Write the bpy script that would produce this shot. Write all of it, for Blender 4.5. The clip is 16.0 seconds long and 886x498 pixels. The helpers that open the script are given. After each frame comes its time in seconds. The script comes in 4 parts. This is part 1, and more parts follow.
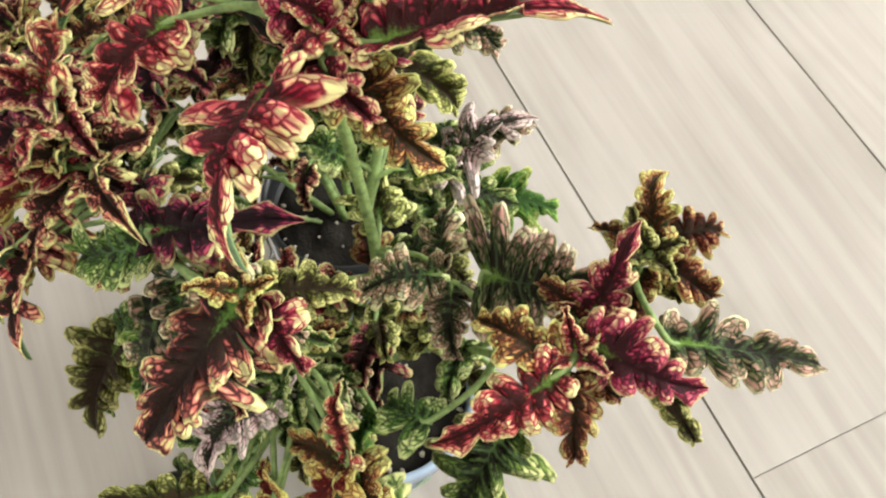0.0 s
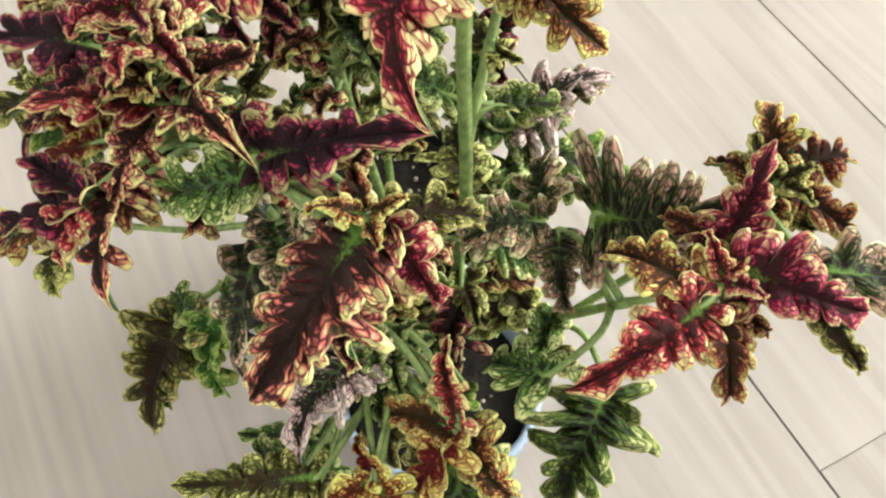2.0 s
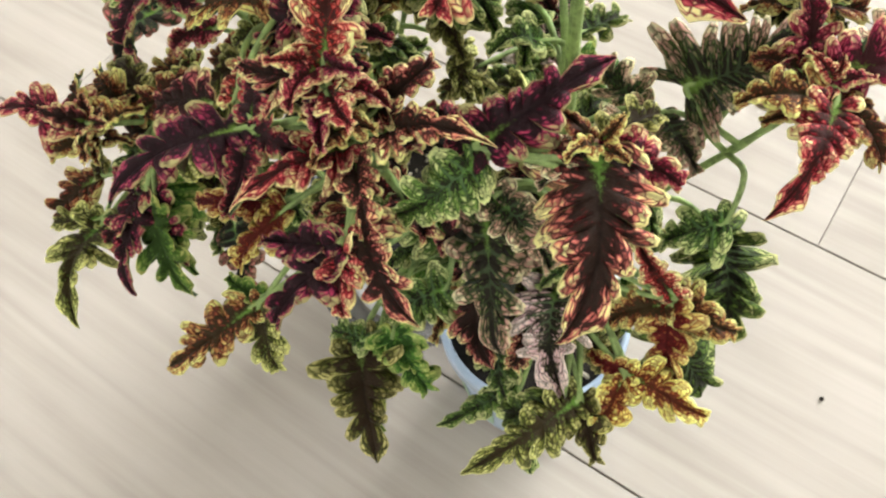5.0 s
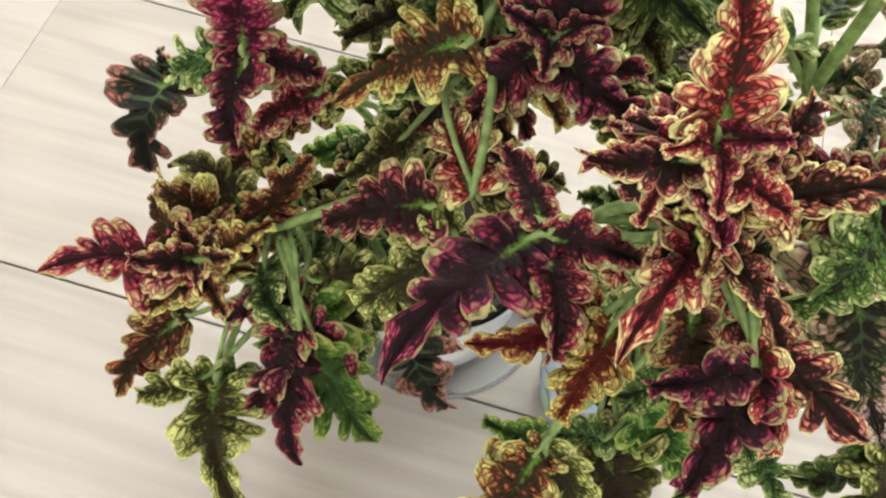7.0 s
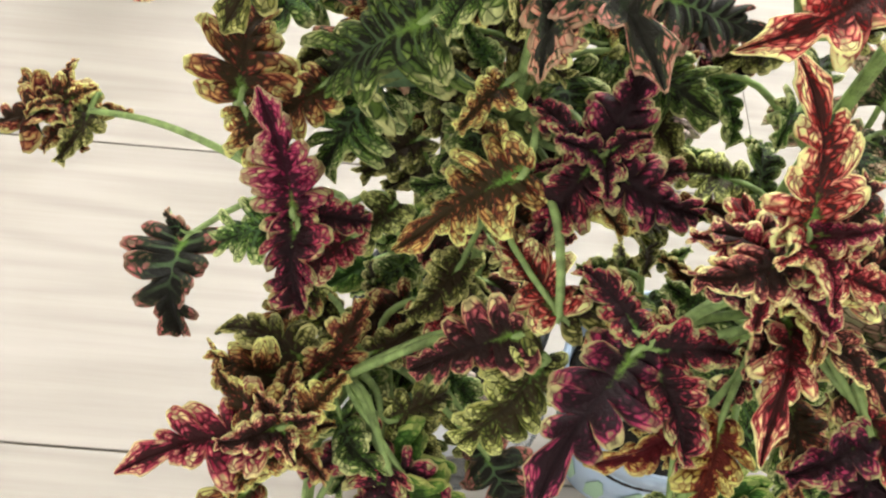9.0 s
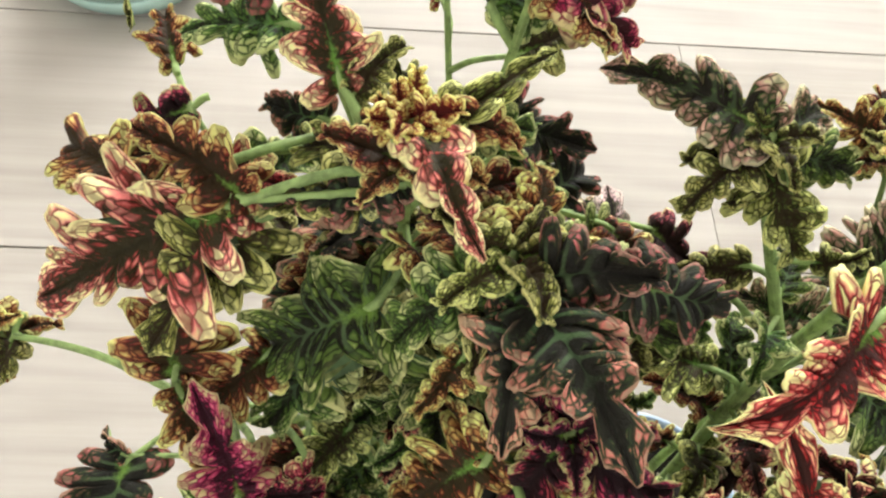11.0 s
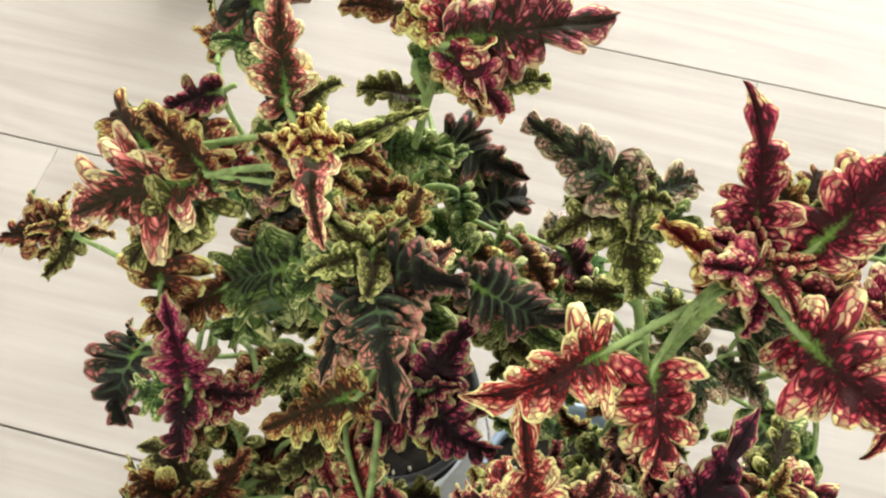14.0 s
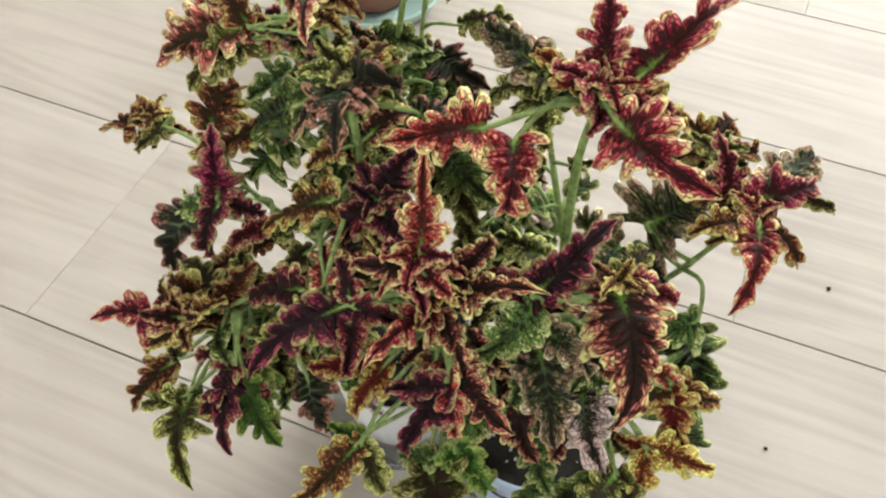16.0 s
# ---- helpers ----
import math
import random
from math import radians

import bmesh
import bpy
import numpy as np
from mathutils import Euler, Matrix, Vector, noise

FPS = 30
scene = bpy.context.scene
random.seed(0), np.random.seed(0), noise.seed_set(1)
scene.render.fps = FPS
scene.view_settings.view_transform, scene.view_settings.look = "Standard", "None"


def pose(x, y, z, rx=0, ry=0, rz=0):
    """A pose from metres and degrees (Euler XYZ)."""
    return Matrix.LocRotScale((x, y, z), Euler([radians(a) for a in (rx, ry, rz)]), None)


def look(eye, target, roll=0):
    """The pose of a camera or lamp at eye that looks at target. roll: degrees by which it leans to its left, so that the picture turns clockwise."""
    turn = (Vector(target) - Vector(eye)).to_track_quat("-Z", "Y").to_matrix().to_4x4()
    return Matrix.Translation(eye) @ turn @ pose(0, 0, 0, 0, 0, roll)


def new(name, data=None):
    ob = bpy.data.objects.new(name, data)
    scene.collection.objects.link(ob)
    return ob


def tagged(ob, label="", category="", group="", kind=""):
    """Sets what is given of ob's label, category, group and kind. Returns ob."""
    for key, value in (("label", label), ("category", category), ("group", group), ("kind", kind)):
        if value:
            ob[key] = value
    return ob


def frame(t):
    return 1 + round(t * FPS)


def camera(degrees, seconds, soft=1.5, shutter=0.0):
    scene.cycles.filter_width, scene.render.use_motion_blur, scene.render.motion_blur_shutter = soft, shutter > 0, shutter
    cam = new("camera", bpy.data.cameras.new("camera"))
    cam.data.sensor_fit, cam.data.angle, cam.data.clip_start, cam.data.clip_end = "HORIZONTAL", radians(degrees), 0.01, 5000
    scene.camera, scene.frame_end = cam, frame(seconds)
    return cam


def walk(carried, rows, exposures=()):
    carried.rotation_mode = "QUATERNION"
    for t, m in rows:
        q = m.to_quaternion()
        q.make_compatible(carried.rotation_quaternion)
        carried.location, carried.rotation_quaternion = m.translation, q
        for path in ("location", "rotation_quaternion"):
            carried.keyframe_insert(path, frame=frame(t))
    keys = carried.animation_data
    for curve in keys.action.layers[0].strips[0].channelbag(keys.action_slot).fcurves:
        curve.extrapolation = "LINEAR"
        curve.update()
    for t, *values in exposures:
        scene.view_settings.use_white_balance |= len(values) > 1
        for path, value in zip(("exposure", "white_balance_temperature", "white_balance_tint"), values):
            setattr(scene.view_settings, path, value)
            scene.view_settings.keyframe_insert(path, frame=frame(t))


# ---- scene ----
cam = camera(55.8, 16.0, soft=2.3)
PATH = [
    (0, (0.017, -0.202, 0.48), (-0.814, 0.18, -1.298), 0.3),
    (0.5, (0.019, -0.218, 0.464), (-0.877, 0.177, -1.28), -0.2),
    (1, (0.02, -0.226, 0.456), (-0.895, 0.195, -1.271), 0.3),
    (1.5, (0.017, -0.237, 0.452), (-0.902, 0.224, -1.263), 1.3),
    (2, (0.016, -0.246, 0.446), (-0.885, 0.251, -1.269), 1.7),
    (2.5, (0.021, -0.254, 0.447), (-0.858, 0.277, -1.27), 0.4),
    (3, (0.016, -0.27, 0.451), (-0.834, 0.317, -1.262), -0.5),
    (3.5, (0.005, -0.289, 0.454), (-0.781, 0.378, -1.26), -0.5),
    (3.7, (-0.001, -0.301, 0.455), (-0.757, 0.385, -1.265), -1.7),
    (6, (-0.1, -0.343, 0.471), (-0.521, 0.504, -1.292), 0.8),
    (6.5, (-0.149, -0.344, 0.454), (-0.424, 0.537, -1.32), 5.3),
    (7, (-0.18, -0.339, 0.428), (-0.319, 0.575, -1.345), 8.0),
    (7.5, (-0.202, -0.345, 0.415), (-0.235, 0.64, -1.325), 9.8),
    (8, (-0.216, -0.352, 0.417), (-0.204, 0.675, -1.299), 9.0),
    (8.5, (-0.22, -0.341, 0.429), (-0.183, 0.71, -1.273), 8.1),
    (8.7, (-0.222, -0.337, 0.433), (-0.181, 0.716, -1.267), 7.6),
    (10.8, (-0.225, -0.272, 0.462), (-0.092, 0.751, -1.252), 8.4),
    (11, (-0.225, -0.263, 0.462), (-0.08, 0.749, -1.257), 9.0),
    (11.5, (-0.232, -0.239, 0.47), (-0.069, 0.713, -1.281), 10.2),
    (12, (-0.233, -0.227, 0.474), (-0.068, 0.688, -1.297), 11.4),
    (12.5, (-0.223, -0.22, 0.484), (-0.089, 0.668, -1.303), 11.3),
    (13, (-0.208, -0.228, 0.5), (-0.136, 0.659, -1.291), 9.8),
    (13.5, (-0.189, -0.257, 0.516), (-0.216, 0.658, -1.262), 7.0),
    (14, (-0.168, -0.28, 0.521), (-0.312, 0.635, -1.251), 5.1),
    (14.5, (-0.136, -0.308, 0.53), (-0.377, 0.637, -1.216), 3.8),
    (15, (-0.111, -0.343, 0.536), (-0.457, 0.675, -1.151), 2.6),
    (15.5, (-0.089, -0.373, 0.537), (-0.52, 0.7, -1.094), 1.6),
    (16, (-0.073, -0.397, 0.539), (-0.542, 0.719, -1.054), -0.3),
]
walk(cam, [(t, look(eye, target, roll)) for t, eye, target, roll in PATH], [(0, 0.0), (3.5, 0.10), (6, 0.18), (9, 0.23), (12, 0.07), (13.5, 0.08), (14.5, 0.15), (16, -0.16)])

# ---------------------------------------------------------------- light
world = bpy.data.worlds.new("sky")
scene.world = world
world.use_nodes = True
wn = world.node_tree
sky = wn.nodes.new("ShaderNodeTexSky")
sky.sky_type, sky.sun_disc = "NISHITA", False
sky.sun_elevation, sky.sun_rotation = radians(38), radians(35)
wn.nodes["Background"].inputs["Strength"].default_value = 0.12
wn.links.new(sky.outputs[0], wn.nodes["Background"].inputs["Color"])


def window_or_fill_light(name, m, width, height, watts, colour):
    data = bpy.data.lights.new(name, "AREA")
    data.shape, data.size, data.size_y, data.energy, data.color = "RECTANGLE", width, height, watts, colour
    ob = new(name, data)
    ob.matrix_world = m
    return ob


# north: daylight by the window opening; south: added fill lamp, no window known
window_or_fill_light("daylight_north", look((0.6, 2.6, 1.75), (-0.1, -0.2, 0.2)), 2.1, 1.5, 156, (0.975, 1.0, 0.965))
window_or_fill_light("daylight_south", look((-0.55, -2.12, 1.5), (-0.1, -0.2, 0.2)), 1.3, 1.5, 14, (0.985, 1.0, 0.96))


# ---------------------------------------------------------------- materials
def nodes_of(name):
    mat = bpy.data.materials.new(name)
    mat.use_nodes = True
    t = mat.node_tree
    return mat, t, t.nodes["Principled BSDF"]


def add(t, kind, **inputs):
    n = t.nodes.new(kind)
    for key, value in inputs.items():
        if key in n.inputs:
            n.inputs[key].default_value = value
    return n


def calc(t, op, a, b=None, c=None, clamp=False):
    n = t.nodes.new("ShaderNodeMath")
    n.operation, n.use_clamp = op, clamp
    for i, v in enumerate((a, b, c)):
        if v is None:
            continue
        if isinstance(v, (int, float)):
            n.inputs[i].default_value = v
        else:
            t.links.new(v, n.inputs[i])
    return n.outputs[0]


def blend(t, fac, a, b, mode="MIX"):
    n = t.nodes.new("ShaderNodeMix")
    n.data_type, n.blend_type = "RGBA", mode
    for v, s in ((fac, 0), (a, 6), (b, 7)):
        if isinstance(v, (int, float)):
            n.inputs[s].default_value = v
        elif isinstance(v, tuple):
            n.inputs[s].default_value = (*v, 1)
        else:
            t.links.new(v, n.inputs[s])
    return n.outputs[2]


def ramp(t, fac, *stops):
    n = t.nodes.new("ShaderNodeValToRGB")
    while len(n.color_ramp.elements) < len(stops):
        n.color_ramp.elements.new(0.5)
    for e, (p, c) in zip(n.color_ramp.elements, stops):
        e.position, e.color = p, (*c, 1)
    t.links.new(fac, n.inputs[0])
    return n.outputs[0]


def step(t, v, lo, hi):
    n = t.nodes.new("ShaderNodeMapRange")
    n.interpolation_type = "SMOOTHSTEP"
    n.inputs["From Min"].default_value, n.inputs["From Max"].default_value = lo, hi
    t.links.new(v, n.inputs["Value"])
    return n.outputs[0]


def bump(t, bsdf, height, strength, distance):
    n = t.nodes.new("ShaderNodeBump")
    n.inputs["Strength"].default_value, n.inputs["Distance"].default_value = strength, distance
    t.links.new(height, n.inputs["Height"])
    for b in bsdf:
        t.links.new(n.outputs[0], b.inputs["Normal"])


def noise_of(t, vector, scale, detail=3.0, rough=0.55):
    n = add(t, "ShaderNodeTexNoise", Scale=scale, Detail=detail, Roughness=rough)
    t.links.new(vector, n.inputs["Vector"])
    return n.outputs["Fac"]


def plain(name, colour, rough=0.5, metal=0.0, grain=40.0, vary=0.12, relief=0.05, spec=0.5):
    mat, t, b = nodes_of(name)
    co = t.nodes.new("ShaderNodeTexCoord").outputs["Object"]
    f = noise_of(t, co, grain, 4)
    g = noise_of(t, co, grain * 0.12, 2)
    c = blend(t, calc(t, "MULTIPLY", calc(t, "ADD", f, g), 0.5), tuple(v * (1 - vary) for v in colour), tuple(min(1, v * (1 + vary)) for v in colour))
    t.links.new(c, b.inputs["Base Color"])
    b.inputs["Roughness"].default_value, b.inputs["Metallic"].default_value = rough, metal
    b.inputs["Specular IOR Level"].default_value = spec
    bump(t, [b], f, relief, 0.001)
    return mat


def leaf_material(name, dark, mid, cell, rim, start=0.30, net=0.75, star=0.0, reach=0.32):
    """Top of a leaf: dark heart and veins, blotched cells, pale scalloped edge."""
    mat, t, b = nodes_of(name)
    uv = t.nodes.new("ShaderNodeUVMap")
    uv.uv_map = "blade"
    sep = t.nodes.new("ShaderNodeSeparateXYZ")
    t.links.new(uv.outputs[0], sep.inputs[0])
    uv2 = t.nodes.new("ShaderNodeUVMap")
    uv2.uv_map = "lobe"
    sep2 = t.nodes.new("ShaderNodeSeparateXYZ")
    t.links.new(uv2.outputs[0], sep2.inputs[0])
    co = t.nodes.new("ShaderNodeTexCoord").outputs["Object"]
    rnd = t.nodes.new("ShaderNodeObjectInfo").outputs["Random"]
    big = noise_of(t, co, 170, 2)
    fine = noise_of(t, co, 1100, 3)
    edge = calc(t, "ABSOLUTE", calc(t, "SUBTRACT", calc(t, "MULTIPLY", sep.outputs[1], 2.0), 1.0))
    edge_v = edge
    brim = step(t, calc(t, "ADD", edge, calc(t, "MULTIPLY", calc(t, "SUBTRACT", big, 0.5), 0.16)), 0.93, 0.985)
    flank = calc(t, "SUBTRACT", 1.0, step(t, sep2.outputs[0], 0.0, 0.13))
    brim = calc(t, "MAXIMUM", brim, calc(t, "MULTIPLY", flank, calc(t, "MULTIPLY", step(t, edge, 0.5, 0.85), calc(t, "MULTIPLY", big, 0.5))))
    edge = calc(t, "MULTIPLY", edge, calc(t, "ADD", calc(t, "MULTIPLY", sep2.outputs[0], 0.42), 0.62))
    edge = calc(t, "ADD", edge, calc(t, "MULTIPLY", calc(t, "SUBTRACT", big, 0.5), 0.55))
    edge = calc(t, "ADD", edge, calc(t, "MULTIPLY", calc(t, "SUBTRACT", fine, 0.5), 0.22))
    edge = calc(t, "ADD", edge, calc(t, "MULTIPLY", calc(t, "SUBTRACT", rnd, 0.5), 0.14))
    # net of veins that branches along each lobe
    mesh_at = t.nodes.new("ShaderNodeCombineXYZ")
    wob = calc(t, "MULTIPLY", calc(t, "SUBTRACT", noise_of(t, co, 300, 1), 0.5), 0.9)
    t.links.new(calc(t, "ADD", calc(t, "MULTIPLY", sep2.outputs[1], 3.9), wob), mesh_at.inputs[0])
    t.links.new(calc(t, "SUBTRACT", calc(t, "MULTIPLY", edge_v, 6.6), wob), mesh_at.inputs[1])
    t.links.new(calc(t, "MULTIPLY", rnd, 57.0), mesh_at.inputs[2])
    vor = add(t, "ShaderNodeTexVoronoi", Scale=1.0)
    vor.feature = "DISTANCE_TO_EDGE"
    t.links.new(mesh_at.outputs[0], vor.inputs["Vector"])
    spots = add(t, "ShaderNodeTexVoronoi", Scale=1.0)
    t.links.new(mesh_at.outputs[0], spots.inputs["Vector"])
    tone = t.nodes.new("ShaderNodeSeparateXYZ")
    t.links.new(spots.outputs["Color"], tone.inputs[0])
    patch = calc(t, "ADD", edge, calc(t, "MULTIPLY", calc(t, "SUBTRACT", tone.outputs[0], 0.5), 0.45))
    # each cell is palest at its middle
    patch = calc(t, "ADD", patch, calc(t, "MULTIPLY", calc(t, "SUBTRACT", vor.outputs["Distance"], 0.16), 0.75))
    warm = ramp(t, patch, (start - 0.06, dark), (start + 0.10, mid), (start + reach, cell), (min(0.97, start + reach + 0.23), rim))
    netmask = calc(t, "SUBTRACT", 1.0, step(t, vor.outputs["Distance"], 0.02, 0.13))
    ribs = step(t, calc(t, "ADD", sep2.outputs[0], calc(t, "MULTIPLY", calc(t, "SUBTRACT", fine, 0.5), 0.10)), 0.82, 0.985)
    heart = calc(t, "SUBTRACT", 1.0, step(t, calc(t, "ABSOLUTE", calc(t, "SUBTRACT", sep.outputs[1], 0.5)), 0.01, 0.05))
    veins = calc(t, "MAXIMUM", calc(t, "MULTIPLY", netmask, net), calc(t, "MULTIPLY", ribs, 0.6))
    fade = calc(t, "SUBTRACT", 1.0, step(t, edge, 0.92, 1.12))
    veins = calc(t, "MULTIPLY", veins, calc(t, "ADD", calc(t, "MULTIPLY", fade, 0.85), 0.10), clamp=True)
    # veins are dark at the heart and take the blade's own red or green further out
    line = blend(t, step(t, calc(t, "ADD", edge_v, calc(t, "MULTIPLY", calc(t, "SUBTRACT", big, 0.5), 0.3)), 0.45, 1.0), dark, tuple(0.65 * m + 0.35 * d for m, d in zip(mid, dark)))
    colour = blend(t, veins, warm, line)
    colour = blend(t, calc(t, "MULTIPLY", brim, calc(t, "ADD", calc(t, "MULTIPLY", step(t, big, 0.35, 0.6), 0.6), 0.25)), colour, rim)
    colour = blend(t, calc(t, "MULTIPLY", heart, 0.6), colour, tuple(0.6 * v for v in dark))
    if star:
        # pale green veins that spread from the stalk
        spread = calc(t, "MULTIPLY", ribs, calc(t, "SUBTRACT", 1.0, step(t, edge_v, 0.15, 0.75)))
        spread = calc(t, "MULTIPLY", spread, calc(t, "SUBTRACT", 1.0, step(t, sep.outputs[0], 0.25, 0.7)))
        colour = blend(t, calc(t, "MULTIPLY", spread, star), colour, (0.17, 0.30, 0.12))
    # fresh green where the stalk joins
    side = calc(t, "ABSOLUTE", calc(t, "SUBTRACT", sep.outputs[1], 0.5))
    near = calc(t, "ADD", calc(t, "MULTIPLY", sep.outputs[0], 0.45), side)
    near = calc(t, "ADD", near, calc(t, "MULTIPLY", calc(t, "SUBTRACT", fine, 0.5), 0.16))
    young = calc(t, "SUBTRACT", 1.0, step(t, near, 0.03, 0.14))
    colour = blend(t, calc(t, "MULTIPLY", young, 0.75), colour, (0.18, 0.34, 0.055))
    hsv = t.nodes.new("ShaderNodeHueSaturation")
    t.links.new(calc(t, "ADD", calc(t, "MULTIPLY", rnd, 0.03), 0.485), hsv.inputs["Hue"])
    t.links.new(calc(t, "ADD", calc(t, "MULTIPLY", rnd, 0.35), 0.98), hsv.inputs["Value"])
    t.links.new(colour, hsv.inputs["Color"])
    t.links.new(hsv.outputs[0], b.inputs["Base Color"])
    t.links.new(calc(t, "ADD", calc(t, "MULTIPLY", fine, 0.25), 0.42), b.inputs["Roughness"])
    b.inputs["Specular IOR Level"].default_value = 0.13
    glow = t.nodes.new("ShaderNodeBsdfTranslucent")
    t.links.new(hsv.outputs[0], glow.inputs["Color"])
    mix = t.nodes.new("ShaderNodeMixShader")
    mix.inputs[0].default_value = 0.22
    t.links.new(b.outputs[0], mix.inputs[1])
    t.links.new(glow.outputs[0], mix.inputs[2])
    t.links.new(mix.outputs[0], t.nodes["Material Output"].inputs["Surface"])
    relief = calc(t, "ADD", calc(t, "MULTIPLY", netmask, -1.0), calc(t, "MULTIPLY", ribs, -0.5))
    bump(t, [b, glow], calc(t, "ADD", relief, fine), 0.35, 0.0008)
    return mat


def under_material(name, colour, vein):
    mat, t, b = nodes_of(name)
    uv2 = t.nodes.new("ShaderNodeUVMap")
    uv2.uv_map = "lobe"
    sep2 = t.nodes.new("ShaderNodeSeparateXYZ")
    t.links.new(uv2.outputs[0], sep2.inputs[0])
    co = t.nodes.new("ShaderNodeTexCoord").outputs["Object"]
    f = noise_of(t, co, 260, 3)
    ribs = step(t, sep2.outputs[0], 0.86, 0.99)
    c = blend(t, step(t, f, 0.3, 0.75), colour, tuple(0.45 * v for v in colour))
    c = blend(t, ribs, c, vein)
    t.links.new(c, b.inputs["Base Color"])
    b.inputs["Roughness"].default_value = 0.6
    glow = t.nodes.new("ShaderNodeBsdfTranslucent")
    t.links.new(c, glow.inputs["Color"])
    mix = t.nodes.new("ShaderNodeMixShader")
    mix.inputs[0].default_value = 0.3
    t.links.new(b.outputs[0], mix.inputs[1])
    t.links.new(glow.outputs[0], mix.inputs[2])
    t.links.new(mix.outputs[0], t.nodes["Material Output"].inputs["Surface"])
    bump(t, [b, glow], calc(t, "ADD", ribs, f), 0.5, 0.0008)
    return mat


LEAF = {
    "wine": leaf_material("wine_leaf", (0.024, 0.012, 0.009), (0.10, 0.012, 0.016), (0.68, 0.17, 0.15), (0.84, 0.76, 0.34), 0.40, 0.95),
    "red": leaf_material("crimson_leaf", (0.044, 0.010, 0.010), (0.30, 0.010, 0.034), (0.66, 0.13, 0.14), (0.86, 0.76, 0.36), 0.32, 0.95),
    "rust": leaf_material("rust_leaf", (0.034, 0.020, 0.008), (0.17, 0.020, 0.017), (0.52, 0.24, 0.085), (0.70, 0.67, 0.24), 0.32, 0.95),
    "purple": leaf_material("purple_leaf", (0.020, 0.008, 0.010), (0.070, 0.010, 0.022), (0.50, 0.045, 0.11), (0.50, 0.46, 0.20), 0.42, 0.85),
    "green": leaf_material("dark_green_leaf", (0.020, 0.020, 0.011), (0.046, 0.098, 0.018), (0.16, 0.25, 0.050), (0.62, 0.64, 0.28), 0.14, 0.95, 0.35, 0.46),
    "pink": leaf_material("pink_edged_leaf", (0.022, 0.018, 0.012), (0.050, 0.110, 0.022), (0.64, 0.34, 0.27), (0.88, 0.80, 0.50), 0.24, 0.95, 0.2, 0.50),
    "olive": leaf_material("olive_leaf", (0.034, 0.022, 0.010), (0.062, 0.082, 0.016), (0.26, 0.26, 0.06), (0.68, 0.65, 0.25), 0.30, 0.95),
    "yellow": leaf_material("yellow_edged_leaf", (0.09, 0.012, 0.008), (0.24, 0.030, 0.016), (0.62, 0.44, 0.11), (0.78, 0.73, 0.24), 0.30, 0.9),
    "cream": leaf_material("cream_blotched_leaf", (0.030, 0.022, 0.010), (0.22, 0.022, 0.030), (0.68, 0.17, 0.18), (0.84, 0.72, 0.38), 0.32, 0.85),
    "lilac": leaf_material("lilac_leaf", (0.024, 0.018, 0.014), (0.060, 0.075, 0.025), (0.76, 0.48, 0.48), (0.88, 0.72, 0.64), 0.10, 0.85, 0.3, 0.28),
    "magenta": leaf_material("magenta_leaf", (0.040, 0.008, 0.014), (0.26, 0.012, 0.050), (0.56, 0.07, 0.14), (0.58, 0.50, 0.24), 0.24, 0.8),
    "dusk": leaf_material("dusky_leaf", (0.020, 0.018, 0.014), (0.038, 0.060, 0.022), (0.60, 0.17, 0.15), (0.44, 0.26, 0.18), 0.52, 0.8, 0.4),
    "fresh": leaf_material("fresh_green_leaf", (0.030, 0.070, 0.014), (0.070, 0.16, 0.026), (0.15, 0.28, 0.045), (0.46, 0.50, 0.15), 0.30, 0.6),
}
UNDER = under_material("leaf_underside", (0.085, 0.145, 0.055), (0.24, 0.36, 0.14))
UNDER_DARK = under_material("purple_leaf_underside", (0.060, 0.075, 0.050), (0.16, 0.24, 0.11))
STEM = under_material("stem_green", (0.42, 0.57, 0.20), (0.48, 0.60, 0.26))


